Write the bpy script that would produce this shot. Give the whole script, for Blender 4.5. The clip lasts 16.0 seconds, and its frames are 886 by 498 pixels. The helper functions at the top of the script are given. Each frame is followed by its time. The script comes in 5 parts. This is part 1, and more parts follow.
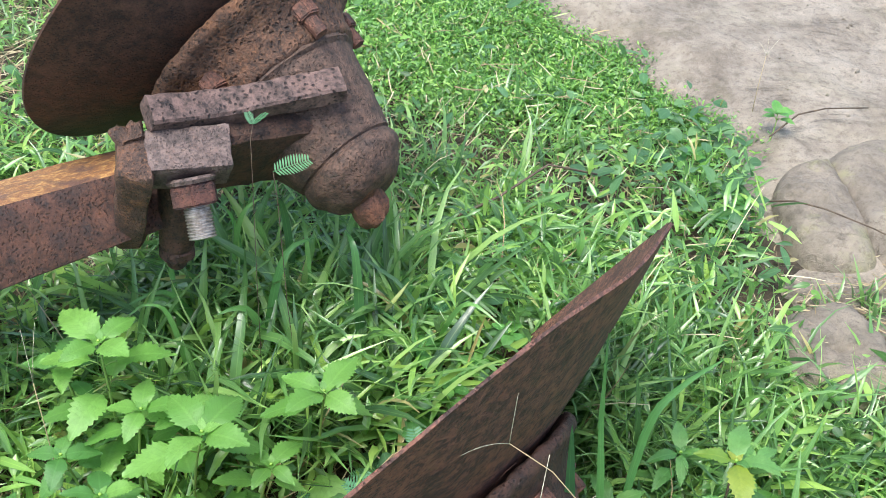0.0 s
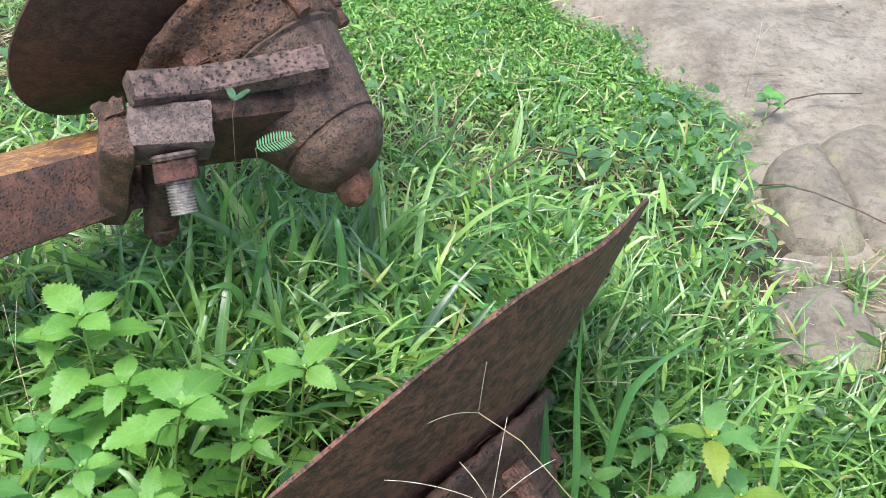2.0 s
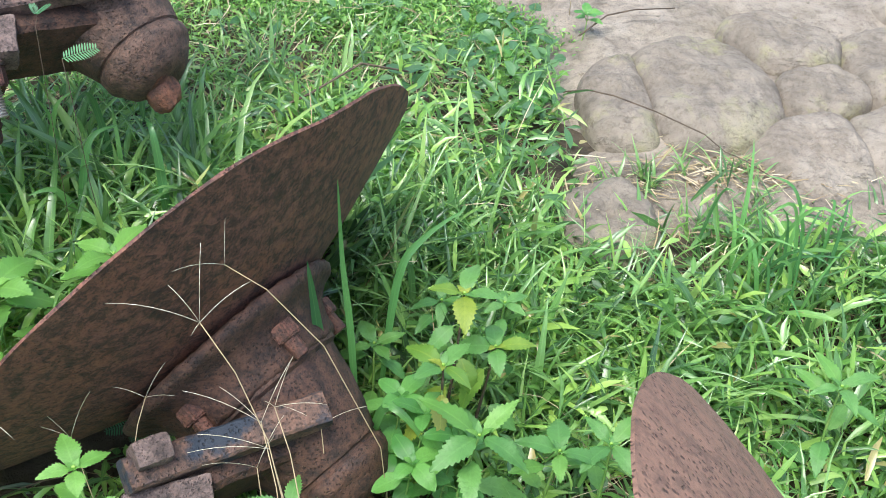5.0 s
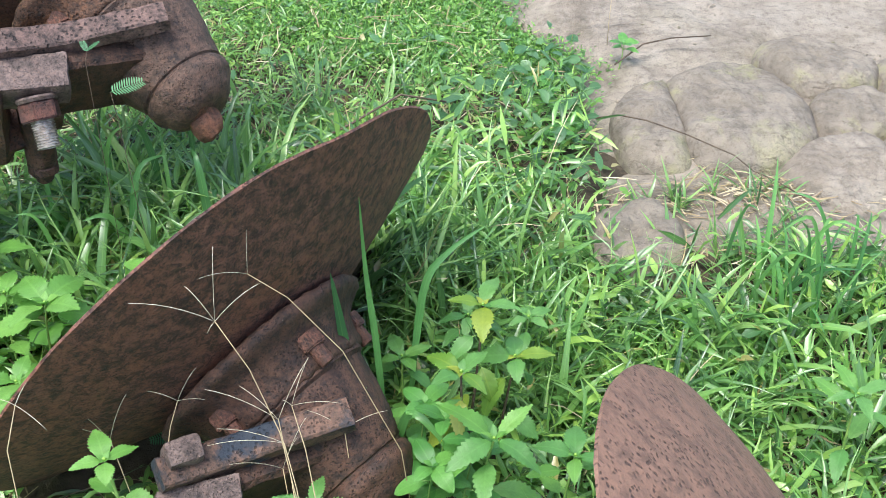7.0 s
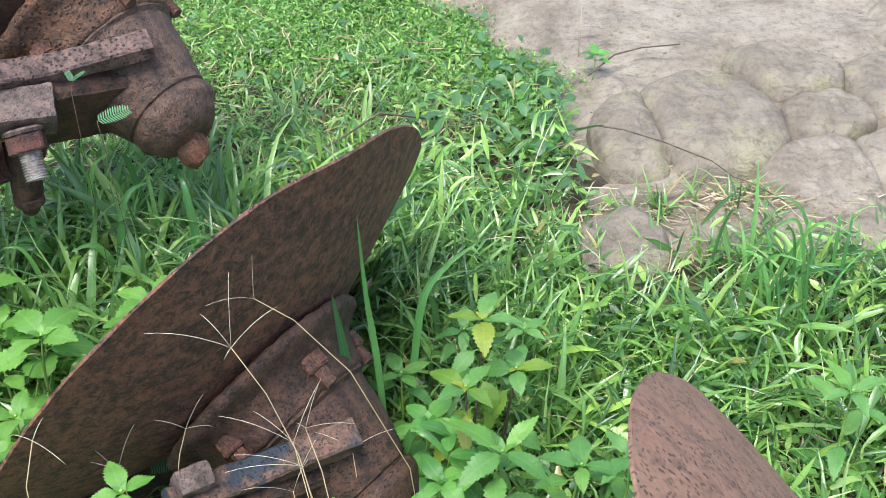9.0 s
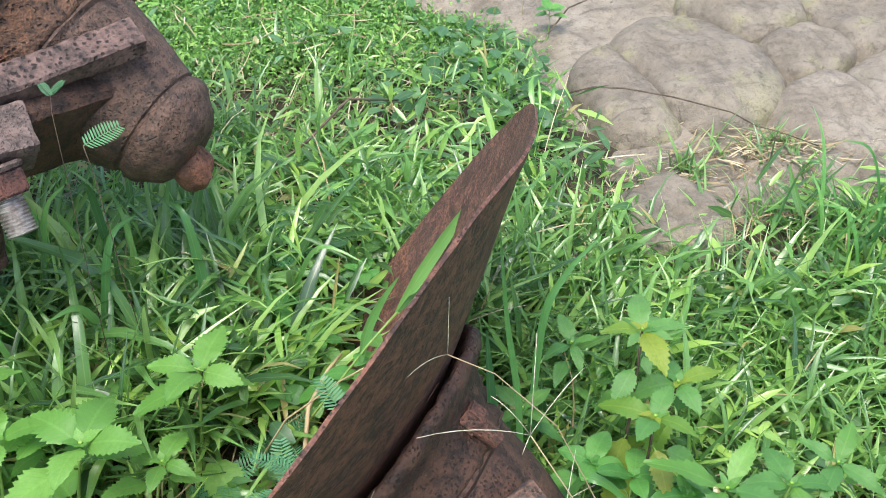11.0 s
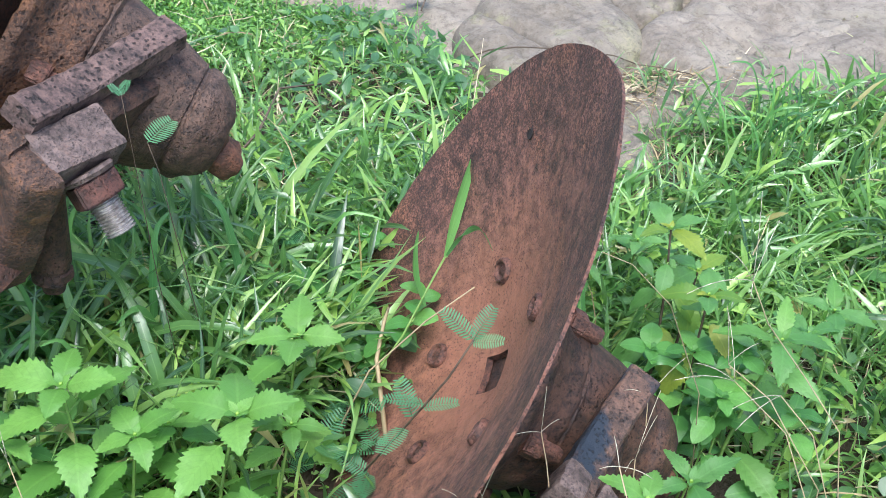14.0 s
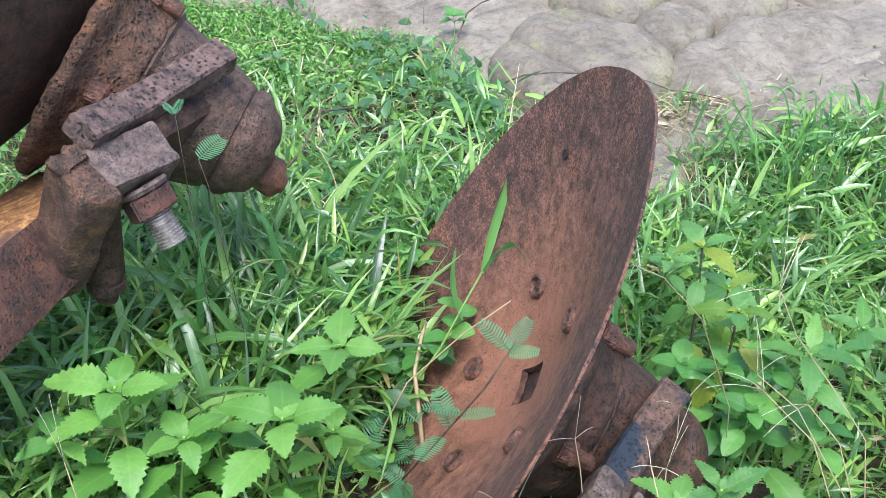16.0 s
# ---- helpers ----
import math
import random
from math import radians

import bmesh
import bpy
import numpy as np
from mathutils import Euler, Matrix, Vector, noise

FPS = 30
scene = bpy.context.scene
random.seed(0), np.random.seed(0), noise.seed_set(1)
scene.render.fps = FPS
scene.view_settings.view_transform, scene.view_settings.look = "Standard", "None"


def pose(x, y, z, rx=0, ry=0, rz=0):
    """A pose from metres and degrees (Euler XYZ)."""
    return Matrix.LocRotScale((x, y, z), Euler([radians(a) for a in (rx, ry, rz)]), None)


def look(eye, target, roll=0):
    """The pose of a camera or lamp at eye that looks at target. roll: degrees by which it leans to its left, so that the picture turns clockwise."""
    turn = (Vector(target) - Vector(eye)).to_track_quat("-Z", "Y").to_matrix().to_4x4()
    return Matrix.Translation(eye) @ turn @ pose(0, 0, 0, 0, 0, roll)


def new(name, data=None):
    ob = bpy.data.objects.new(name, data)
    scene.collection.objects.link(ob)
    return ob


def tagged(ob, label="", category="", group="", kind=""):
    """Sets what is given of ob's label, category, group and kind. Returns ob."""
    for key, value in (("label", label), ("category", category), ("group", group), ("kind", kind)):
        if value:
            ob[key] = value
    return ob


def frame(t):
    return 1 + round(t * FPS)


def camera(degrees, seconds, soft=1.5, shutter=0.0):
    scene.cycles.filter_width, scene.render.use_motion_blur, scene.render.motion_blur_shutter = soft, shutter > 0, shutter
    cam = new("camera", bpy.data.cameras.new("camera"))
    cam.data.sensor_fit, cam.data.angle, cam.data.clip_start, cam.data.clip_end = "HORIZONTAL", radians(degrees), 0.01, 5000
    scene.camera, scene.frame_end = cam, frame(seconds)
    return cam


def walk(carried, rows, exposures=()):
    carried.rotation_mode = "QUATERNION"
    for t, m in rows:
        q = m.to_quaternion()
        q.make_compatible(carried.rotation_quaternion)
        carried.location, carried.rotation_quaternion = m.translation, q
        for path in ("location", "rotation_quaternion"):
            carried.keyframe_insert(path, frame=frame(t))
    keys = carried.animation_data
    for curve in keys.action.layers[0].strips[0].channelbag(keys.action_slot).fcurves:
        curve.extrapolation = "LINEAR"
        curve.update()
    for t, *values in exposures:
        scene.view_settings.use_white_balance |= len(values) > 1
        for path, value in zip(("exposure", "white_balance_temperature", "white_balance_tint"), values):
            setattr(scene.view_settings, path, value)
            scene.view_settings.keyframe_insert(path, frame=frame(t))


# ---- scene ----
cam = camera(43.1, 16.0, soft=0.5)
METRES, EYE, TILT, LEAN, TURN = 1.6, 1.004, -37.5, -3.4, 0.0
ROWS = [
    (0.0, 0.0, 0.0, 0.0, 0.0, 0.0, -0.0),
    (0.5, 0.021, -0.0085, -0.0066, -0.33, 0.57, 0.24),
    (1.0, 0.0224, -0.0097, -0.0081, 0.29, 0.59, 0.08),
    (1.5, 0.0208, -0.0054, -0.012, 0.88, 0.31, -0.14),
    (2.0, 0.0212, -0.0038, -0.0132, 0.56, -0.22, -0.25),
    (2.5, 0.0163, -0.0011, -0.0113, -0.71, -0.94, -0.08),
    (3.0, 0.0073, -0.0053, -0.0272, -2.31, -1.82, 0.3),
    (3.5, 0.0098, -0.0197, -0.0506, -3.59, -2.88, 0.63),
    (4.0, 0.0594, -0.0478, -0.0581, -3.67, -3.15, 1.26),
    (6.5, 0.185, -0.1361, -0.0872, 1.78, -0.12, 2.65),
    (7.0, 0.1903, -0.1371, -0.0928, 2.33, 0.17, 2.7),
    (7.5, 0.1851, -0.1432, -0.0912, 2.62, 0.49, 3.09),
    (8.0, 0.1891, -0.1505, -0.0924, 2.47, 0.87, 3.69),
    (10.5, 0.0023, -0.0366, -0.0461, -9.11, -1.15, 9.66),
    (11.0, -0.0762, 0.055, -0.0267, -13.4, -2.61, 12.64),
    (11.5, -0.1483, 0.1157, 0.0078, -17.58, -4.36, 15.92),
    (12.0, -0.231, 0.099, 0.0053, -21.81, -6.37, 18.5),
    (12.5, -0.2995, 0.0915, 0.0036, -25.44, -7.63, 20.46),
    (13.0, -0.3158, 0.08, 0.0058, -28.02, -7.97, 21.19),
    (13.5, -0.3155, 0.0705, 0.0036, -29.42, -7.69, 21.36),
    (14.0, -0.3205, 0.0702, 0.0039, -29.81, -7.0, 21.34),
    (14.5, -0.3239, 0.0628, 0.002, -29.68, -6.38, 21.28),
    (15.0, -0.3278, 0.057, -0.0019, -29.21, -5.81, 21.19),
    (15.5, -0.3372, 0.0547, -0.0024, -28.58, -5.28, 21.13),
    (16.0, -0.3397, 0.0496, -0.0007, -28.07, -4.89, 21.08),
]
walk(cam, [(t, pose(0, 0, EYE, TILT, LEAN, TURN) @ pose(METRES * x, METRES * y, METRES * z, 90 + pitch, roll, yaw)) for t, x, y, z, yaw, pitch, roll in ROWS],
     exposures=[(0.0, 1.33, 6500, 10), (4.2, 1.32, 6450, 10), (8.2, 1.32, 6450, 10), (10.5, 1.22, 6650, 10), (11.5, 1.22, 6600, 10), (12.5, 1.30, 6080, 12), (13.5, 1.27, 6050, 12), (16.0, 1.26, 6050, 12)])

# ---------------------------------------------------------------- light
world = bpy.data.worlds.new("sky")
scene.world = world
world.use_nodes = True
wn = world.node_tree
sky = wn.nodes.new("ShaderNodeTexSky")
sky.sky_type = "NISHITA"
sky.sun_disc = False
sky.sun_elevation, sky.sun_rotation = radians(68), radians(218)
sky.air_density, sky.dust_density = 1.0, 2.2
wn.links.new(sky.outputs[0], wn.nodes["Background"].inputs[0])
wn.nodes["Background"].inputs[1].default_value = 0.15
sun = new("sun", bpy.data.lights.new("sun", "SUN"))
sun.data.energy, sun.data.angle, sun.data.color = 1.85, radians(34), (1.0, 0.98, 0.96)
sun.matrix_world = look((-1.5, -1.9, 6), (0, 0, 0))


# ---------------------------------------------------------------- materials
class Mat:
    """A node material under construction."""

    def __init__(self, name, rough=0.6, metal=0.0):
        self.m = bpy.data.materials.new(name)
        self.m.use_nodes = True
        self.t = self.m.node_tree
        self.b = self.t.nodes["Principled BSDF"]
        self.b.inputs["Roughness"].default_value = rough
        self.b.inputs["Metallic"].default_value = metal
        co = self.t.nodes.new("ShaderNodeTexCoord")
        self.co = co.outputs["Object"]
        self.uv = co.outputs["UV"]

    def node(self, kind, **inputs):
        n = self.t.nodes.new(kind)
        for k, v in inputs.items():
            self.put(n.inputs[k.replace("_", " ")], v)
        return n

    def put(self, socket, v):
        if isinstance(v, bpy.types.NodeSocket):
            self.t.links.new(v, socket)
        else:
            socket.default_value = v

    def noise(self, scale, detail=4, rough=0.6, warp=0.0, at=None):
        n = self.node("ShaderNodeTexNoise", Vector=at or self.co, Scale=scale, Detail=detail, Roughness=rough, Distortion=warp)
        return n.outputs["Fac"]

    def cells(self, scale, feature="F1", at=None, rnd=1.0):
        n = self.node("ShaderNodeTexVoronoi", Vector=at or self.co, Scale=scale, Randomness=rnd)
        n.feature = feature
        return n.outputs["Distance"]

    def ramp(self, fac, *stops):
        n = self.node("ShaderNodeValToRGB", Fac=fac)
        e = n.color_ramp.elements
        while len(e) < len(stops):
            e.new(0.5)
        for el, (p, c) in zip(e, stops):
            el.position, el.color = p, c if len(c) == 4 else (*c, 1)
        return n.outputs["Color"]

    def step(self, fac, a, b):
        n = self.node("ShaderNodeMapRange", Value=fac, From_Min=a, From_Max=b)
        return n.outputs[0]

    def mix(self, fac, a, b, how="MIX"):
        n = self.t.nodes.new("ShaderNodeMix")
        n.data_type, n.blend_type = "RGBA", how
        self.put(n.inputs[0], fac), self.put(n.inputs[6], a), self.put(n.inputs[7], b)
        return n.outputs[2]

    def maths(self, how, a, b=0.0):
        n = self.t.nodes.new("ShaderNodeMath")
        n.operation = how
        self.put(n.inputs[0], a), self.put(n.inputs[1], b)
        return n.outputs[0]

    def bump(self, height, strength=0.5, dist=0.004, over=None):
        n = self.node("ShaderNodeBump", Height=height, Strength=strength, Distance=dist)
        if over is not None:
            self.t.links.new(over, n.inputs["Normal"])
        return n.outputs[0]

    def done(self, colour=None, normal=None, rough=None):
        if colour is not None:
            self.put(self.b.inputs["Base Color"], colour)
        if normal is not None:
            self.put(self.b.inputs["Normal"], normal)
        if rough is not None:
            self.put(self.b.inputs["Roughness"], rough)
        return self.m


def rust(name, base, warm, dark, pit=0.5, warm_amount=0.5, pit_scale=150.0, rough=0.75, extra=None, bloom=None, relief=0.0016, mottle=1.0, spot=0.36, blotch=0.45, patchy=34):
    """Rusted steel: mottled browns, warm orange bloom, dark pits and pale scratches."""
    k = Mat(name, rough)
    big = k.noise(7, 5, 0.65, 0.4)
    fine = k.noise(70, 6, 0.7)
    low = tuple(d * mottle + x * (1 - mottle) for d, x in zip(dark[:3], base[:3]))
    c = k.ramp(fine, (0.34, low), (0.5, base), (0.68, tuple(min(1, x * (1 + 0.7 * mottle)) for x in base[:3])))
    c = k.mix(k.step(k.maths("ADD", k.maths("MULTIPLY", big, 0.8), k.maths("MULTIPLY", fine, 0.2)), 0.62 - 0.2 * warm_amount, 0.8 - 0.2 * warm_amount), c, warm)
    grain = k.noise(320, 4, 0.7)
    c = k.mix(k.maths("MULTIPLY", k.step(grain, 0.53, 0.68), 0.4 * mottle), c, tuple(min(1, x * 1.5) for x in warm[:3]) + (1,))
    c = k.mix(k.maths("MULTIPLY", k.step(grain, 0.46, 0.34), 0.7 * mottle), c, dark)
    patch = k.noise(patchy, 7, 0.78, 0.5)
    c = k.mix(k.maths("MULTIPLY", k.step(patch, 0.50, 0.42), blotch), c, dark)
    c = k.mix(k.maths("MULTIPLY", k.step(patch, 0.54, 0.63), blotch * 0.8), c, tuple(min(1, x * 1.25) for x in warm[:3]) + (1,))
    if bloom:
        at, size = bloom
        gap = k.node("ShaderNodeVectorMath")
        gap.operation = "DISTANCE"
        k.put(gap.inputs[0], k.co)
        gap.inputs[1].default_value = at
        far = k.maths("ADD", gap.outputs["Value"], k.maths("MULTIPLY", k.maths("SUBTRACT", big, 0.5), size * 1.6))
        worn = k.step(far, size, size * 0.35)
        crust = k.maths("MULTIPLY", k.step(k.noise(300, 6, 0.8), 0.47, 0.53), k.step(far, size * 0.85, size * 1.3))
        c = k.mix(k.maths("MULTIPLY", worn, 0.62), c, tuple(x * 1.1 for x in warm[:3]) + (1,))
        c = k.mix(k.maths("MULTIPLY", crust, 0.78), c, dark)
    if extra:
        c = k.mix(k.step(k.noise(14, 5, 0.65), 0.50, 0.58), c, extra)
    wob = k.node("ShaderNodeVectorMath")
    wob.operation = "ADD"
    wn3 = k.node("ShaderNodeTexNoise", Vector=k.co, Scale=60.0)
    k.put(wob.inputs[0], k.co)
    sc = k.node("ShaderNodeVectorMath")
    sc.operation = "SCALE"
    k.put(sc.inputs[0], wn3.outputs["Color"])
    sc.inputs["Scale"].default_value = 0.01
    k.put(wob.inputs[1], sc.outputs[0])
    spots = k.cells(pit_scale, at=wob.outputs[0])
    gate = k.step(k.noise(30, 3), 0.36, 0.5)
    pits = k.maths("MULTIPLY", k.step(spots, spot, spot - 0.16), gate)
    c = k.mix(k.maths("MULTIPLY", pits, pit), c, dark)
    flecks = k.step(k.noise(260, 2, 0.5), 0.74, 0.78)
    c = k.mix(k.maths("MULTIPLY", flecks, 0.35), c, (0.3, 0.24, 0.19, 1))
    n = k.bump(k.maths("SUBTRACT", k.maths("ADD", fine, k.noise(240, 4)), k.maths("MULTIPLY", pits, 1.6)), 0.8, relief)
    n = k.bump(k.noise(16, 4), 0.35, 0.006, n)
    return k.done(c, n, k.maths("ADD", k.maths("MULTIPLY", fine, 0.35), rough - 0.2))


def leafy(name, low, mid, high, rough=0.45, glow=0.35, old=None, old_share=0.04, gloss=0.6, single=False):
    """Leaf: colour differs from leaf to leaf, paler midrib, light shining through."""
    k = Mat(name, rough)
    geo = k.node("ShaderNodeNewGeometry")
    rnd = k.node("ShaderNodeObjectInfo").outputs["Random"] if single else geo.outputs["Random Per Island"]
    c = k.ramp(rnd, (0.0, low), (0.5, mid), (1.0, high))
    c = k.mix(k.maths("MULTIPLY", k.step(k.noise(9, 3), 0.45, 0.65), 0.35), c, tuple(x * 0.7 for x in mid[:3]) + (1,))
    if old:
        c = k.mix(k.step(k.maths("FRACT", k.maths("MULTIPLY", rnd, 37.7)), 1 - old_share, 1 - old_share + 0.01), c, old)
    sep = k.node("ShaderNodeSeparateXYZ", Vector=k.uv)
    off = k.maths("ABSOLUTE", k.maths("SUBTRACT", sep.outputs[0], 0.5))
    c = k.mix(k.maths("MULTIPLY", k.step(off, 0.06, 0.015), 0.22), c, tuple(min(1, x * 1.3 + 0.02) for x in high[:3]) + (1,))
    c = k.mix(k.maths("MULTIPLY", k.step(k.noise(160, 3), 0.6, 0.75), 0.25), c, tuple(x * 0.5 for x in low[:3]) + (1,))
    k.b.inputs["Specular IOR Level"].default_value = gloss
    nrm = k.bump(k.noise(120, 3), 0.3, 0.001)
    if single:
        rib = k.maths("FRACT", k.maths("SUBTRACT", k.maths("MULTIPLY", sep.outputs[1], 8.0), k.maths("MULTIPLY", off, 4.5)))
        rib = k.step(k.maths("ABSOLUTE", k.maths("SUBTRACT", rib, 0.5)), 0.12, 0.02)
        c = k.mix(k.maths("MULTIPLY", rib, 0.2), c, tuple(x * 0.6 for x in low[:3]) + (1,))
        nrm = k.bump(rib, -0.5, 0.0012, nrm)
    k.done(c, nrm)
    tr = k.node("ShaderNodeBsdfTranslucent", Color=k.mix(0.35, c, (0.5, 0.9, 0.28, 1)))
    mx = k.node("ShaderNodeMixShader", Fac=glow)
    out = k.t.nodes["Material Output"]
    k.t.links.new(k.b.outputs[0], mx.inputs[1])
    k.t.links.new(tr.outputs[0], mx.inputs[2])
    k.t.links.new(mx.outputs[0], out.inputs["Surface"])
    return k.m


RUST_FACE = rust("rust_red_face", (0.196, 0.0921, 0.0664, 1), (0.343, 0.143, 0.0783, 1), (0.026, 0.015, 0.013, 1), 0.6, 0.5, 300, bloom=((0.02, 0.0, 0.25), 0.21))
RUST_DARK = rust("rust_dark_brown", (0.0719, 0.0371, 0.0244, 1), (0.0986, 0.0445, 0.0252, 1), (0.014, 0.0104, 0.0085, 1), 0.7, 0.4, 250)
RUST_BACK = rust("rust_brown_back", (0.142, 0.064, 0.044, 1), (0.215, 0.085, 0.048, 1), (0.026, 0.0160, 0.0130, 1), 0.35, 0.5, 240, mottle=1.0, blotch=0.75, relief=0.0013, patchy=62)
RUST_CAST = rust("rust_cast_hub", (0.0951, 0.0583, 0.0412, 1), (0.133, 0.07, 0.042, 1), (0.022, 0.0162, 0.0136, 1), 0.22, 0.42, 240, relief=0.003, blotch=0.32)
RUST_FLANGE = rust("rust_crusted_flange", (0.104, 0.0551, 0.0336, 1), (0.232, 0.101, 0.042, 1), (0.022, 0.0152, 0.0119, 1), 0.75, 0.5, 150, relief=0.005, blotch=0.3)
RUST_BAR = rust("rust_pitted_bar", (0.126, 0.081, 0.068, 1), (0.132, 0.0768, 0.059, 1), (0.02, 0.0142, 0.0127, 1), 0.97, 0.3, 155)
RUST_BLUE = rust("rust_bar_blue_paint", (0.122, 0.0721, 0.0504, 1), (0.139, 0.07, 0.042, 1), (0.024, 0.019, 0.017, 1), 0.5, 0.3, 210, extra=(0.018, 0.028, 0.042, 1))
RUST_BLOCK = rust("rust_worn_block", (0.135, 0.098, 0.084, 1), (0.15, 0.088, 0.065, 1), (0.032, 0.023, 0.02, 1), 0.3, 0.3, 330)
RUST_LUG = rust("rust_rough_lug", (0.087, 0.0477, 0.0319, 1), (0.232, 0.0975, 0.0353, 1), (0.026, 0.0171, 0.0127, 1), 0.4, 0.42, 320, relief=0.004)
RUST_BEAM = rust("rust_beam", (0.0719, 0.0329, 0.0218, 1), (0.122, 0.0477, 0.0235, 1), (0.02, 0.0133, 0.011, 1), 0.5, 0.42, 240)
RUST_BOLT = rust("rust_bolt_head", (0.125, 0.056, 0.038, 1), (0.19, 0.083, 0.047, 1), (0.03, 0.018, 0.014, 1), 0.4, 0.4, 330)
RUST_NUT = rust("rust_red_nut", (0.087, 0.036, 0.026, 1), (0.116, 0.0466, 0.0302, 1), (0.02, 0.0123, 0.0102, 1), 0.3, 0.4, 330)
RUST_PLUG = rust("rust_orange_plug", (0.139, 0.0615, 0.0353, 1), (0.232, 0.101, 0.0504, 1), (0.045, 0.0247, 0.017, 1), 0.35, 0.45, 300)
RUST_THIRD = rust("rust_brown_speckled", (0.225, 0.126, 0.085, 1), (0.26, 0.138, 0.085, 1), (0.06, 0.033, 0.024, 1), 0.85, 0.45, 185, mottle=0.3, spot=0.36)
_k = Mat("bare_thread_steel", 0.42, 0.75)
THREAD = _k.done(_k.ramp(_k.noise(120, 3), (0.35, (0.25, 0.22, 0.19)), (0.6, (0.5, 0.47, 0.43))))
# near-black colour that stands in for the shade inside a small hole
_k = Mat("hole_shade", 0.95)
HOLE_SHADE = _k.done(_k.ramp(_k.noise(80), (0.3, (0.012, 0.009, 0.008)), (0.7, (0.03, 0.022, 0.018))))

GRASS = leafy("grass_blade", (0.026, 0.080, 0.036, 1), (0.150, 0.33, 0.088, 1), (0.37, 0.575, 0.17, 1), 0.29, 0.33, (0.42, 0.36, 0.17, 1), 0.02, gloss=1.0)
BLADE_ONE = leafy("broad_grass_blade", (0.0364, 0.128, 0.054, 1), (0.109, 0.306, 0.0851, 1), (0.217, 0.469, 0.121, 1), 0.34, 0.35, single=True)
LANCE = leafy("lance_leaf", (0.028, 0.087, 0.038, 1), (0.182, 0.395, 0.090, 1), (0.43, 0.65, 0.14, 1), 0.31, 0.36, (0.45, 0.38, 0.15, 1), 0.03, gloss=1.0)
LAWN = leafy("small_lawn_leaf", (0.034, 0.108, 0.028, 1), (0.145, 0.345, 0.062, 1), (0.33, 0.56, 0.11, 1), 0.42, 0.35, (0.4, 0.34, 0.16, 1), 0.02, gloss=0.8)
OVATE = leafy("ovate_dark_leaf", (0.045, 0.122, 0.050, 1), (0.085, 0.205, 0.078, 1), (0.165, 0.31, 0.125, 1), 0.36, 0.3)
OVATE_ONE = leafy("oval_leaf", (0.0561, 0.199, 0.0413, 1), (0.101, 0.303, 0.062, 1), (0.168, 0.397, 0.0826, 1), 0.36, 0.3, single=True)
WEED = leafy("serrated_bright_leaf", (0.118, 0.30, 0.056, 1), (0.160, 0.365, 0.070, 1), (0.220, 0.45, 0.095, 1), 0.42, 0.36, single=True)
WEED_GREEN = leafy("serrated_green_leaf", (0.070, 0.215, 0.050, 1), (0.105, 0.28, 0.065, 1), (0.155, 0.35, 0.088, 1), 0.44, 0.33, single=True)
WEED_OLD = leafy("serrated_yellowing_leaf", (0.13, 0.28, 0.042, 1), (0.215, 0.35, 0.045, 1), (0.34, 0.40, 0.05, 1), 0.46, 0.4, (0.42, 0.17, 0.06, 1), 0.06, single=True)
MIMOSA = leafy("mimosa_leaf", (0.07, 0.23, 0.11, 1), (0.10, 0.30, 0.14, 1), (0.15, 0.38, 0.17, 1), 0.45, 0.3, single=True)
_k = Mat("green_stem", 0.5)
STEM = _k.done(_k.ramp(_k.noise(40), (0.3, (0.12, 0.26, 0.05)), (0.7, (0.25, 0.38, 0.10))))
_k = Mat("green_bud", 0.5)
BUD = _k.done(_k.ramp(_k.noise(400, 2), (0.35, (0.16, 0.36, 0.05)), (0.65, (0.30, 0.47, 0.08))))
_k = Mat("brown_stem", 0.7)
TWIG = _k.done(_k.ramp(_k.noise(60), (0.3, (0.05, 0.035, 0.024)), (0.7, (0.15, 0.11, 0.07))))
_k = Mat("straw", 0.7)
_g = _k.node("ShaderNodeNewGeometry")
STRAW = _k.done(_k.ramp(_g.outputs["Random Per Island"], (0.0, (0.16, 0.11, 0.06)), (0.5, (0.36, 0.28, 0.15)), (1.0, (0.62, 0.54, 0.36))))
_k = Mat("seed_spike", 0.7)
SEED = _k.done(_k.ramp(_k.noise(300, 2), (0.4, (0.34, 0.31, 0.21)), (0.65, (0.66, 0.61, 0.47))))

_k = Mat("soil", 0.95)
_n1, _n2 = _k.noise(5, 6, 0.65), _k.noise(90, 6, 0.7)
_c = _k.ramp(_n2, (0.3, (0.028, 0.021, 0.015)), (0.55, (0.08, 0.062, 0.042)), (0.75, (0.17, 0.135, 0.095)))
SOIL = _k.done(_k.mix(_k.step(_n1, 0.45, 0.65), _c, (0.12, 0.095, 0.06, 1)), _k.bump(_k.maths("ADD", _n1, _n2), 0.9, 0.012))


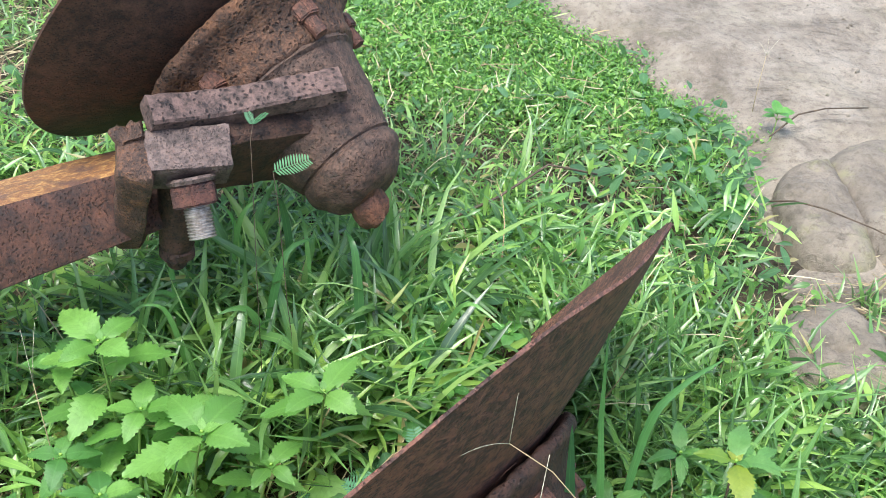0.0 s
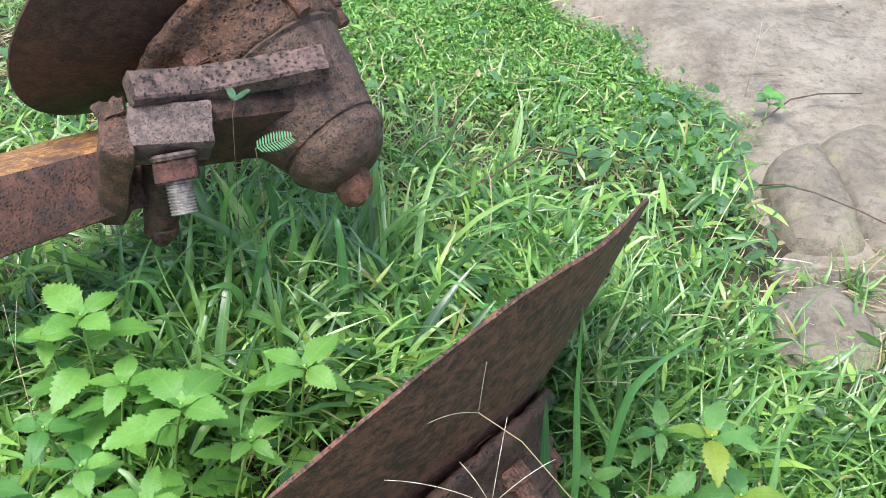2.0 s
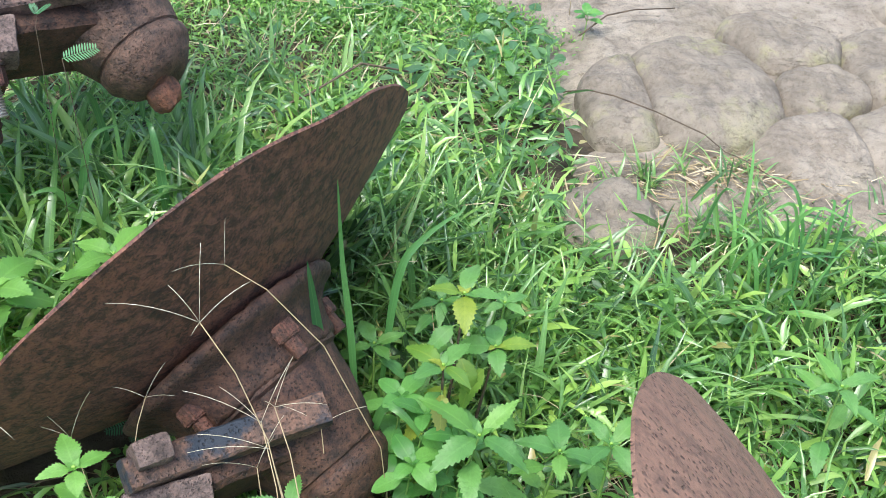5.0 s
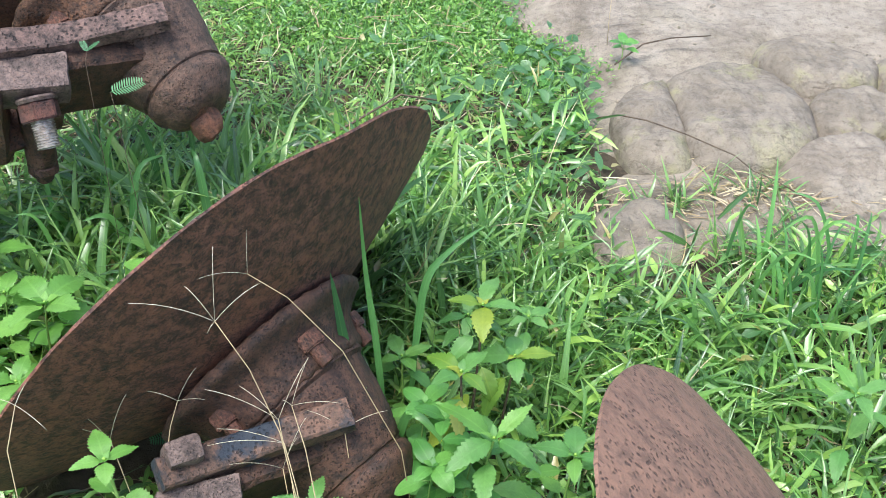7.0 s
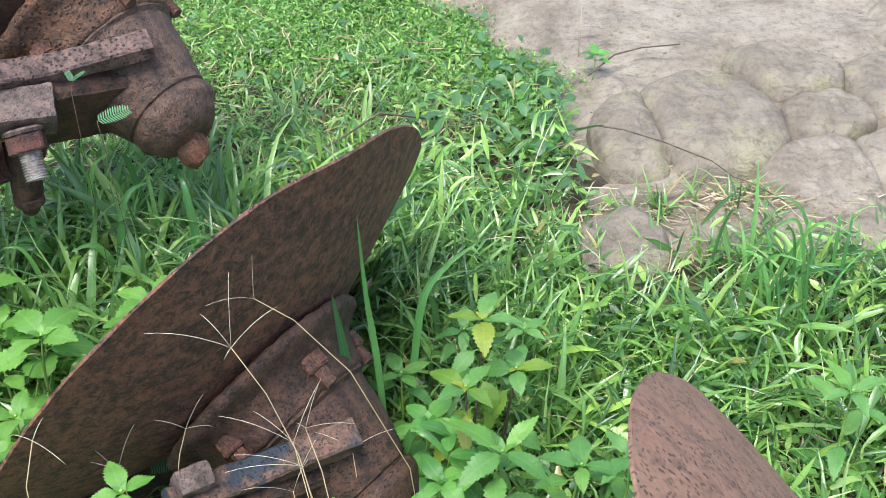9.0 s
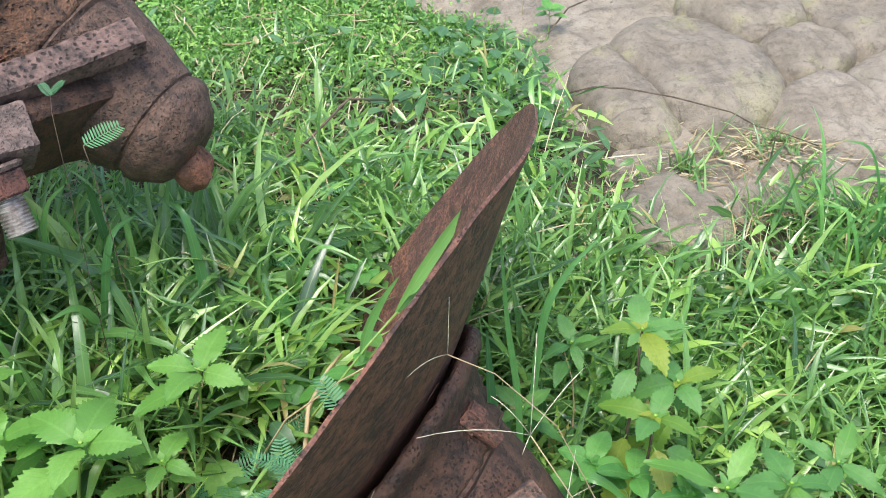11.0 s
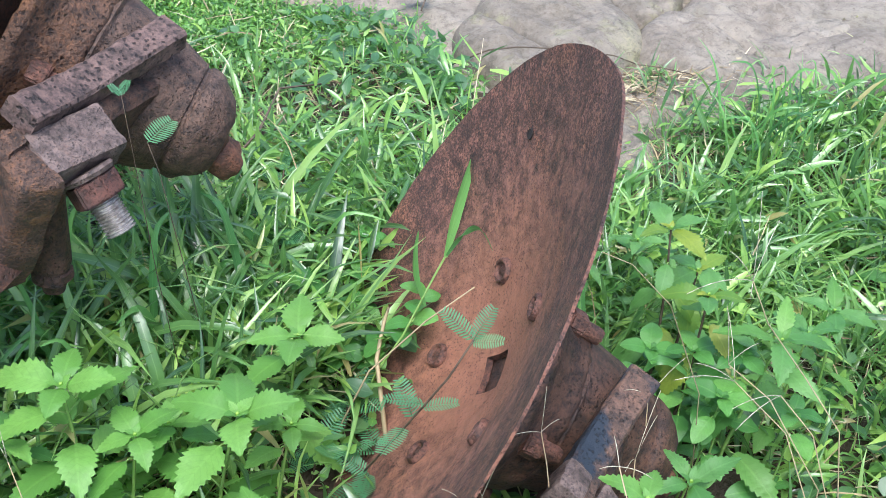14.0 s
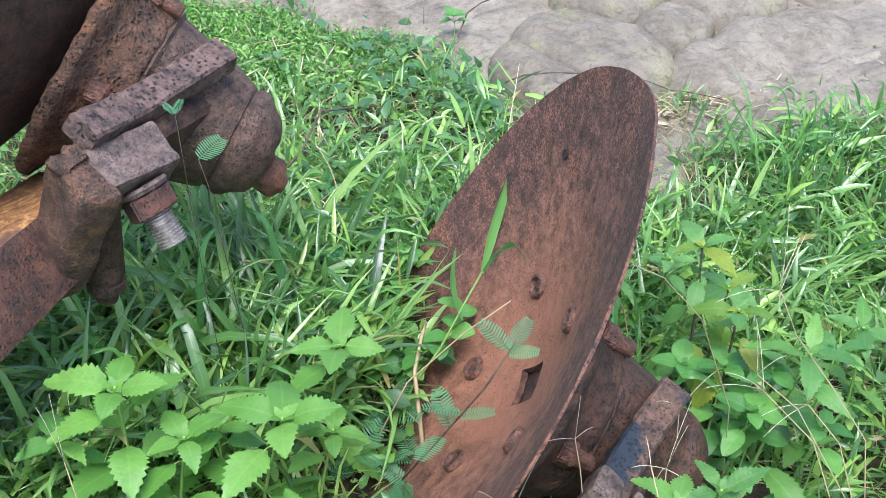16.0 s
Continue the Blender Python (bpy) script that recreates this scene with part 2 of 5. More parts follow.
def stone_material(name, a, b, c, moss=0.25):
    k = Mat(name, 0.85)
    big, mid, fine = k.noise(3.2, 6, 0.6, 0.5), k.noise(17, 7, 0.68, 0.4), k.noise(140, 5, 0.7)
    col = k.ramp(big, (0.32, a), (0.5, b), (0.68, c))
    col = k.mix(k.maths("MULTIPLY", k.step(mid, 0.42, 0.68), 0.6), col, tuple(min(1, x * 1.25) for x in c[:3]) + (1,))
    col = k.mix(k.maths("MULTIPLY", k.step(k.noise(6, 5, 0.7), 0.5, 0.66), 0.45), col, tuple(x * 0.72 for x in a[:3]) + (1,))
    col = k.mix(k.maths("MULTIPLY", k.step(k.noise(4.3, 5, 0.75, 0.3), 0.52, 0.66), moss), col, (0.31, 0.31, 0.13, 1))
    col = k.mix(k.maths("MULTIPLY", k.step(k.noise(2.3, 6, 0.72), 0.52, 0.64), 0.5), col, tuple(min(1, x * 1.3) for x in c[:3]) + (1,))
    col = k.mix(k.maths("MULTIPLY", k.step(fine, 0.58, 0.70), 0.5), col, tuple(x * 0.45 for x in a[:3]) + (1,))
    grit = k.noise(55, 6, 0.75, 0.3)
    col = k.mix(k.maths("MULTIPLY", k.step(grit, 0.5, 0.36), 0.55), col, tuple(x * 0.6 for x in a[:3]) + (1,))
    col = k.mix(k.maths("MULTIPLY", k.step(grit, 0.54, 0.7), 0.45), col, tuple(min(1, x * 1.45) for x in b[:3]) + (1,))
    flow = k.node("ShaderNodeMapping", Vector=k.co, Rotation=(0, 0, 0.5), Scale=(1.0, 3.2, 1.0))
    crack = k.node("ShaderNodeTexNoise", Vector=flow.outputs[0], Scale=4.5, Detail=6.0, Roughness=0.65, Distortion=0.9)
    line = k.maths("MULTIPLY", k.step(k.maths("ABSOLUTE", k.maths("SUBTRACT", crack.outputs["Fac"], 0.5)), 0.012, 0.0), k.step(k.noise(3.0, 3), 0.45, 0.6))
    col = k.mix(k.maths("MULTIPLY", line, 0.1), col, tuple(x * 0.3 for x in a[:3]) + (1,))
    nrm = k.bump(k.maths("SUBTRACT", k.maths("ADD", k.maths("MULTIPLY", mid, 1.8), fine), k.maths("MULTIPLY", line, 0.4)), 0.8, 0.006)
    return k.done(col, nrm)


STONE = stone_material("sandstone", (0.15, 0.125, 0.094, 1), (0.212, 0.182, 0.138, 1), (0.275, 0.238, 0.184, 1), 0.8)
SAND = stone_material("sandy_rock", (0.168, 0.139, 0.104, 1), (0.238, 0.202, 0.154, 1), (0.318, 0.279, 0.220, 1), 0.1)


# ---------------------------------------------------------------- mesh helpers
def mesh_ob(name, verts, faces, material, parent=None, smooth=True, uvs=None, m=None):
    me = bpy.data.meshes.new(name)
    me.from_pydata(verts, [], faces)
    me.materials.append(material)
    if smooth:
        me.shade_smooth()
    if uvs is not None:
        lay = me.uv_layers.new(name="UVMap")
        idx = np.empty(len(me.loops), dtype=np.int32)
        me.loops.foreach_get("vertex_index", idx)
        lay.data.foreach_set("uv", np.asarray(uvs, dtype=np.float32)[idx].ravel())
    ob = new(name, me)
    ob.parent = parent
    if m is not None:
        ob.matrix_basis = m
    return ob


def part(name, bm, material, parent, label="", m=None, smooth=40):
    """Links a bmesh as one mesh object under a thing or a part."""
    me = bpy.data.meshes.new(name)
    bmesh.ops.recalc_face_normals(bm, faces=bm.faces)
    if smooth:
        for f in bm.faces:
            f.smooth = True
        for e in bm.edges:
            if len(e.link_faces) == 2 and e.calc_face_angle(0) > radians(smooth):
                e.smooth = False
    bm.to_mesh(me)
    bm.free()
    me.materials.append(material)
    ob = new(name, me)
    ob.parent = parent
    if m is not None:
        ob.matrix_basis = m
    if label:
        tagged(ob, label)
    return ob


def rough_up(bm, amount, scale, seed=0):
    """Uneven, worn surface."""
    bm.normal_update()
    for v in bm.verts:
        v.co += v.normal * amount * noise.fractal(v.co * scale + Vector((seed, seed, seed)), 0.8, 2.0, 3)


def lathe(profile, steps=64):
    bm = bmesh.new()
    rings = []
    for r, z in profile:
        if r < 1e-5:
            rings.append([bm.verts.new((0, 0, z))])
        else:
            rings.append([bm.verts.new((r * math.cos(2 * math.pi * i / steps), r * math.sin(2 * math.pi * i / steps), z)) for i in range(steps)])
    for a, b in zip(rings, rings[1:]):
        for i in range(steps):
            j = (i + 1) % steps
            q = [a[i % len(a)], a[j % len(a)], b[j % len(b)], b[i % len(b)]]
            q = list(dict.fromkeys(q))
            if len(q) > 2:
                bm.faces.new(q)
    return bm


def block(corners, bevel=0.003, cuts=4):
    """A bevelled solid from eight corners (bottom four, then top four)."""
    bm = bmesh.new()
    v = [bm.verts.new(c) for c in corners]
    for f in ((3, 2, 1, 0), (4, 5, 6, 7), (0, 1, 5, 4), (1, 2, 6, 5), (2, 3, 7, 6), (3, 0, 4, 7)):
        bm.faces.new([v[i] for i in f])
    bmesh.ops.recalc_face_normals(bm, faces=bm.faces)
    bmesh.ops.bevel(bm, geom=bm.edges[:], offset=bevel, segments=2, profile=0.6, affect="EDGES")
    if cuts:
        long_edges = [e for e in bm.edges if e.calc_length() > bevel * 4]
        bmesh.ops.subdivide_edges(bm, edges=long_edges, cuts=cuts, use_grid_fill=True)
    return bm


def box_between(a, b, up, w, h, bevel=0.003, cuts=4):
    """A bevelled bar from a to b; up: the way of its height h; w: its width."""
    a, b = Vector(a), Vector(b)
    d = (b - a).normalized()
    side = d.cross(Vector(up)).normalized()
    top = side.cross(d).normalized()
    cs = []
    for z in (-0.5, 0.5):
        for p, s in ((a, -0.5), (a, 0.5), (b, 0.5), (b, -0.5)):
            cs.append(p + side * w * s + top * h * z)
    return block(cs, bevel, cuts)


def swept_bar(path, tops, w, h, bevel=0.003, steps=24):
    """A bar of rectangular section along a smooth path, tops: the way its top looks at each path point."""
    path, tops = [Vector(p) for p in path], [Vector(t).normalized() for t in tops]
    n = len(path) - 1

    def at(seq, x):
        i = min(int(x), n - 1)
        f = x - i
        p0, p1, p2, p3 = seq[max(i - 1, 0)], seq[i], seq[i + 1], seq[min(i + 2, n)]
        return 0.5 * ((2 * p1) + (p2 - p0) * f + (2 * p0 - 5 * p1 + 4 * p2 - p3) * f * f + (3 * p1 - p0 - 3 * p2 + p3) * f ** 3)

    bm = bmesh.new()
    rings = []
    sec = []
    for sx, sy in ((-1, -1), (1, -1), (1, 1), (-1, 1)):
        for k in (0, 1):
            first = (k == 0) == (sx * sy > 0)
            sec.append((sx * (w / 2 - (bevel if not first else 0)), sy * (h / 2 - (0 if not first else bevel))))
    for s in range(steps + 1):
        x = n * s / steps
        p = at(path, x)
        d = (at(path, min(x + 0.02, n)) - at(path, max(x - 0.02, 0))).normalized()
        up = at(tops, x)
        side = d.cross(up).normalized()
        top = side.cross(d).normalized()
        rings.append([bm.verts.new(p + side * a + top * b) for a, b in sec])
    for a, b in zip(rings, rings[1:]):
        for i in range(8):
            bm.faces.new((a[i], a[(i + 1) % 8], b[(i + 1) % 8], b[i]))
    bm.faces.new(rings[0])
    bm.faces.new(rings[-1][::-1])
    bm.normal_update()
    return bm


def tube(points, radii, sides=6):
    """Vertices and faces of a tube along points."""
    pts = [Vector(p) for p in points]
    verts, faces = [], []
    for i, p in enumerate(pts):
        d = (pts[min(i + 1, len(pts) - 1)] - pts[max(i - 1, 0)]).normalized()
        a = d.orthogonal().normalized() if abs(d.z) > 0.95 else d.cross(Vector((0, 0, 1))).normalized()
        b = d.cross(a)
        for k in range(sides):
            t = 2 * math.pi * k / sides
            verts.append(p + (a * math.cos(t) + b * math.sin(t)) * radii[i])
    for i in range(len(pts) - 1):
        for k in range(sides):
            j = (k + 1) % sides
            faces.append((i * sides + k, i * sides + j, (i + 1) * sides + j, (i + 1) * sides + k))
    faces.append(tuple(range(sides - 1, -1, -1)))
    faces.append(tuple(range((len(pts) - 1) * sides, len(pts) * sides)))
    return verts, faces


def bend(a, b, sag, n=7):
    """Points from a to b, bowed by the vector sag in the middle."""
    a, b, sag = Vector(a), Vector(b), Vector(sag)
    return [a.lerp(b, i / (n - 1)) + sag * (4 * (i / (n - 1)) * (1 - i / (n - 1))) for i in range(n)]


# ---------------------------------------------------------------- ground
ROCK_EDGE = [(-0.1, 2.9), (0.12, 2.4), (0.27, 2.14), (0.42, 1.95), (0.53, 1.74), (0.565, 1.58), (0.545, 1.4), (0.555, 1.24), (0.66, 1.16), (0.76, 1.12), (0.88, 1.07),
             (1.07, 1.06), (1.25, 1.02), (1.7, 0.9), (3.0, 0.7), (9.0, 0.0)]


def smooth(a, b, x):
    t = np.clip((x - a) / (b - a), 0, 1)
    return t * t * (3 - 2 * t)


def wave(x, y, s, k=0.0):
    """Cheap smooth unevenness, -1 to 1."""
    return (np.sin(x * s + 1.3 + k) * np.cos(y * s * 1.13 + 0.7 * k) + np.sin(x * s * 0.53 - y * s * 0.81 + 2.1 * k) + np.sin(y * s * 1.9 + x * s * 1.7 + k) * 0.5) / 2.5


def rock_depth(x, y):
    """How far inside the bare rock (positive) a place is; negative on the grass."""
    x, y = np.asarray(x, float), np.asarray(y, float)
    px = np.array([p[0] for p in ROCK_EDGE] + [9.0, 0.1])
    py = np.array([p[1] for p in ROCK_EDGE] + [9.0, 9.0])
    best = np.full(x.shape, 1e9)
    inside = np.zeros(x.shape, bool)
    for i in range(len(px)):
        j = (i + 1) % len(px)
        dx, dy = px[j] - px[i], py[j] - py[i]
        t = np.clip(((x - px[i]) * dx + (y - py[i]) * dy) / (dx * dx + dy * dy), 0, 1)
        best = np.minimum(best, np.hypot(x - px[i] - t * dx, y - py[i] - t * dy))
        cross = ((py[i] > y) != (py[j] > y)) & (x < (px[j] - px[i]) * (y - py[i]) / (py[j] - py[i] + 1e-12) + px[i])
        inside ^= cross
    return np.where(inside, best, -best) + 0.03 * wave(x, y, 19.0)


def ground_z(x, y):
    x, y = np.asarray(x, float), np.asarray(y, float)
    z = -0.035 - 0.09 * (1 - smooth(0.7, 1.15, y)) * (1 - smooth(1.5, 3.0, np.abs(x)))
    z = z + 0.012 * wave(x, y, 6.0) + 0.006 * wave(x, y, 21.0, 2.0)
    return z


def sheet(name, xs, ys, zf, material):
    X, Y = np.meshgrid(xs, ys)
    Z = zf(X, Y)
    verts = np.stack([X, Y, Z], -1).reshape(-1, 3).tolist()
    nx = len(xs)
    faces = [(j * nx + i, j * nx + i + 1, (j + 1) * nx + i + 1, (j + 1) * nx + i) for j in range(len(ys) - 1) for i in range(nx - 1)]
    return mesh_ob(name, verts, faces, material)


def graded(lo, hi, a, b, fine, n_out):
    left = lo + (a - lo) * (1 - (1 - np.linspace(0, 1, n_out)) ** 3)
    right = b + (hi - b) * np.linspace(0, 1, n_out) ** 3
    return np.unique(np.concatenate([left, np.arange(a, b, fine), right]))


gx, gy = graded(-400, 400, -1.6, 2.2, 0.03, 24), graded(-400, 400, -0.6, 3.4, 0.03, 24)
tagged(sheet("ground", gx, gy, ground_z, SOIL), "dark brown soil littered with dry bits under the grass", "ground", kind="structure")


def rock_height(x, y):
    d = rock_depth(x, y)
    z = 0.012 + 0.02 * wave(x, y, 3.1) + 0.012 * wave(x, y, 8.0, 1.0) + 0.006 * wave(x, y, 23.0, 3.0) + 0.004 * wave(x, y, 47.0, 5.0)
    ter = z / 0.016
    z = 0.6 * z + 0.4 * 0.016 * (np.floor(ter) + smooth(0.25, 0.75, ter - np.floor(ter)))
    z = z - 0.016 * np.clip(1.25 * np.exp(-(((x - 0.98) / 0.44) ** 4 + ((y - 1.53) / 0.27) ** 4)), 0, 1)
    return np.where(d > 0, z - 0.03 * (1 - smooth(0.0, 0.12, d)), -0.035 + np.maximum(d, -0.3) * 0.9)


rx = np.concatenate([np.arange(0.0, 2.3, 0.014), np.linspace(2.32, 9, 30)])
ry = np.concatenate([np.arange(0.7, 3.3, 0.014), np.linspace(3.32, 9, 30)])
tagged(sheet("rock_ground", rx, ry, rock_height, SAND), "pale sandy bedrock with shallow ledges beside the grass", "rock", kind="structure")


def stone(name, outline, rise, seed, material, label, base=-0.03):
    """A weathered boulder lying in the ground: an outline rounded off, domed on top."""
    n, rings = 110, 26
    out = [Vector((x, y, 0)) for x, y in outline]
    mid = sum(out, Vector()) / len(out)
    out = [mid + (p - mid) * (1 + 0.010 / (p - mid).length) for p in out]
    k = len(out)
    border = []
    for i in range(n):
        x = k * i / n
        j = int(x)
        f = x - j
        p0, p1, p2, p3 = out[j - 1], out[j % k], out[(j + 1) % k], out[(j + 2) % k]
        border.append(0.5 * ((2 * p1) + (p2 - p0) * f + (2 * p0 - 5 * p1 + 4 * p2 - p3) * f * f + (3 * p1 - p0 - 3 * p2 + p3) * f ** 3) - mid)
    verts, faces = [(0, 0, rise)], []
    for r in range(1, rings + 1):
        q = r / rings
        for b in border:
            p = b * (q ** 0.8)
            s = Vector((p.x * 9 + seed, p.y * 9, seed))
            z = (0.75 * rise + 0.022) * (1 - q ** 5) ** 0.6 - 0.022 + 0.013 * noise.fractal(s, 0.75, 2.1, 6) + 0.016 * noise.noise(s * 0.35)
            w = 1 + 0.03 * noise.noise(s * 1.5)
            verts.append((p.x * w, p.y * w, z if r < rings else base))
    for i in range(n):
        faces.append((0, 1 + i, 1 + (i + 1) % n))
    for r in range(rings - 1):
        for i in range(n):
            j = (i + 1) % n
            faces.append((1 + r * n + i, 1 + (r + 1) * n + i, 1 + (r + 1) * n + j, 1 + r * n + j))
    ob = mesh_ob(name, verts, faces, material, m=Matrix.Translation((mid.x, mid.y, 0)))
    return tagged(ob, label, "rock", group="weathered sandstone rocks")


for outline, rise, seed, mat, words in (
    ([(0.60, 1.46), (0.63, 1.55), (0.705, 1.58), (0.712, 1.45), (0.71, 1.33), (0.62, 1.33)], 0.042, 1, STONE, "pale sandstone rock with yellow-green lichen at the grass edge"),
    ([(0.71, 1.59), (0.78, 1.66), (0.87, 1.68), (0.95, 1.55), (0.945, 1.41), (0.88, 1.33), (0.77, 1.31), (0.712, 1.35), (0.717, 1.47)], 0.052, 3, STONE, "large rounded grey sandstone rock with lichen patch"),
    ([(0.545, 1.19), (0.64, 1.21), (0.665, 1.09), (0.6, 1.04), (0.53, 1.07)], 0.022, 4, STONE, "small pale sandstone rock half sunk in grass"),
    ([(0.965, 1.56), (0.90, 1.69), (0.98, 1.76), (1.11, 1.68), (1.09, 1.58)], 0.046, 7, STONE, "grey-brown sandstone rock beside a deep crack"),
    ([(0.975, 1.53), (1.09, 1.56), (1.12, 1.47), (1.04, 1.42), (0.96, 1.43)], 0.030, 8, STONE, "low dark sandstone rock wedged between larger ones"),
    ([(1.13, 1.67), (1.25, 1.72), (1.37, 1.6), (1.33, 1.46), (1.14, 1.46), (1.11, 1.57)], 0.045, 9, STONE, "broad flat sandstone rock with worn top"),
    ([(0.86, 1.31), (0.96, 1.395), (1.05, 1.39), (1.04, 1.22), (0.93, 1.2)], 0.024, 12, SAND, "low pale sandstone slab beside dry litter"),
    ([(1.07, 1.41), (1.22, 1.44), (1.38, 1.4), (1.36, 1.2), (1.2, 1.16), (1.06, 1.22)], 0.028, 15, SAND, "pale cracked sandstone slab at the grass edge"),
    ([(1.26, 1.78), (1.42, 1.68), (1.6, 1.74), (1.55, 1.95), (1.3, 1.96)], 0.035, 21, SAND, "flat pale sandstone ledge with worn edges"),
    ([(1.41, 1.62), (1.39, 1.44), (1.5, 1.38), (1.66, 1.45), (1.62, 1.63)], 0.038, 24, STONE, "weathered sandstone rock with shallow hollows")):
    stone("rock", outline, rise, seed, mat, words)

# ---------------------------------------------------------------- plough
AX_U, AX_N = Vector((0.6338, 0.7735, 0.0)), Vector((-0.6667, 0.5463, 0.5070))
AX_V_UP = Vector((0.3921, -0.3213, 0.8620))
NUB_A = Vector((0.251, 0.627, -0.046))
NUB_B = Vector((-0.041, 1.122, 0.178)) + AX_U * 0.010 + AX_V_UP * 0.043


def unit_frame(at):
    m = Matrix((AX_U, AX_N.cross(AX_U), AX_N)).transposed().to_4x4()
    m.translation = at
    return m


BOLTS = [radians(a) for a in (-28, -100, -172, -244, -316)]


def dish(R, depth, z_rim, hole=0.03, thick=0.008, seed=0, flare=1.22):
    """A concave disc, its hollow towards +z, with a square hole in the middle."""
    n, rings = 128, 30
    bm = bmesh.new()
    layers = []
    for side in (0, 1):
        rows = []
        for r in range(rings + 1):
            q = r / rings
            row = []
            for i in range(n):
                a = 2 * math.pi * i / n
                sq = hole / max(abs(math.cos(a + 0.5)), abs(math.sin(a + 0.5)))
                rim = R * (1 + 0.004 * math.sin(3 * a + seed) + 0.003 * noise.noise((math.cos(a) * 6, math.sin(a) * 6, seed)))
                rad = sq + (rim - sq) * q
                h = depth * (rad / R) ** flare - (0.009 * q ** 5 * math.exp(-((a - 4.88) / 0.24) ** 2) if seed == 2 else 0.0)
                z = z_rim - depth + h - side * thick * (1.0 - 0.6 * q)
                z += 0.0007 * noise.fractal(Vector((math.cos(a) * rad * 30, math.sin(a) * rad * 30, seed + side)), 0.9, 2, 3)
                row.append(bm.verts.new((math.cos(a) * rad, math.sin(a) * rad, z)))
            rows.append(row)
        layers.append(rows)
    f, b = layers
    for r in range(rings):
        for i in range(n):
            j = (i + 1) % n
            bm.faces.new((f[r][i], f[r][j], f[r + 1][j], f[r + 1][i]))
            bm.faces.new((b[r][j], b[r][i], b[r + 1][i], b[r + 1][j]))
    for i in range(n):
        j = (i + 1) % n
        bm.faces.new((f[rings][i], f[rings][j], b[rings][j], b[rings][i]))
        bm.faces.new((f[0][j], f[0][i], b[0][i], b[0][j]))
    return bm


def hexagon(r, z0, z1, bevel=0.002):
    bm = bmesh.new()
    bmesh.ops.create_cone(bm, cap_ends=True, segments=6, radius1=r, radius2=r, depth=z1 - z0, matrix=Matrix.Translation((0, 0, (z0 + z1) / 2)))
    bmesh.ops.bevel(bm, geom=bm.edges[:], offset=bevel, segments=2, affect="EDGES")
    return bm


def threaded(r, z0, z1, pitch=0.0035):
    """A threaded rod with real ridges."""
    prof = [(0, z0), (r * 0.86, z0)]
    z = z0
    while z < z1:
        prof += [(r * 0.88, z + pitch * 0.1), (r, z + pitch * 0.45), (r, z + pitch * 0.6), (r * 0.88, z + pitch * 0.95)]
        z += pitch
    prof += [(r * 0.88, z1), (0, z1)]
    return lathe(prof, 28)


plough = new("disc_plough")
plough.matrix_basis = Matrix.Translation((0.1, 0.9, -0.05))
tagged(plough, "old rusted disc plough standing in tall green weeds", "plough")
PL_INV = plough.matrix_basis.inverted()


def under(m):
    return PL_INV @ m


def disc_with_bolts(m, R, depth, z_rim, material, label, seed, bolts=True, hole=0.023, back=None, flare=1.22):
    d = part("disc", dish(R, depth, z_rim, hole, seed=seed, flare=flare), material, plough, label, under(m), 50)
    if back:
        d.data.materials.append(back)
        for f in d.data.polygons:
            if f.normal.z < 0.35:
                f.material_index = 1
    if bolts:
        for a in BOLTS:
            r = 0.117
            z = z_rim - depth + depth * (r / R) ** flare
            bm = lathe([(0, 0.0030), (0.004, 0.0036), (0.0065, 0.0022), (0.0085, 0.0026), (0.0105, 0.0062), (0.0130, 0.0064), (0.0148, 0.0040), (0.0155, 0.0005), (0.0150, -0.006)], 28)
            rough_up(bm, 0.0011, 160, a)
            tilt = math.atan(flare * depth / R * (r / R) ** (flare - 1))
            part("bolt_head", bm, RUST_NUT if seed % 2 else RUST_BOLT, d, "", Matrix.Translation((r * math.cos(a), r * math.sin(a), z)) @ Matrix.Rotation(a, 4, "Z") @ Matrix.Rotation(-tilt + 0.08 * math.sin(a * 3), 4, "Y"))
    return d


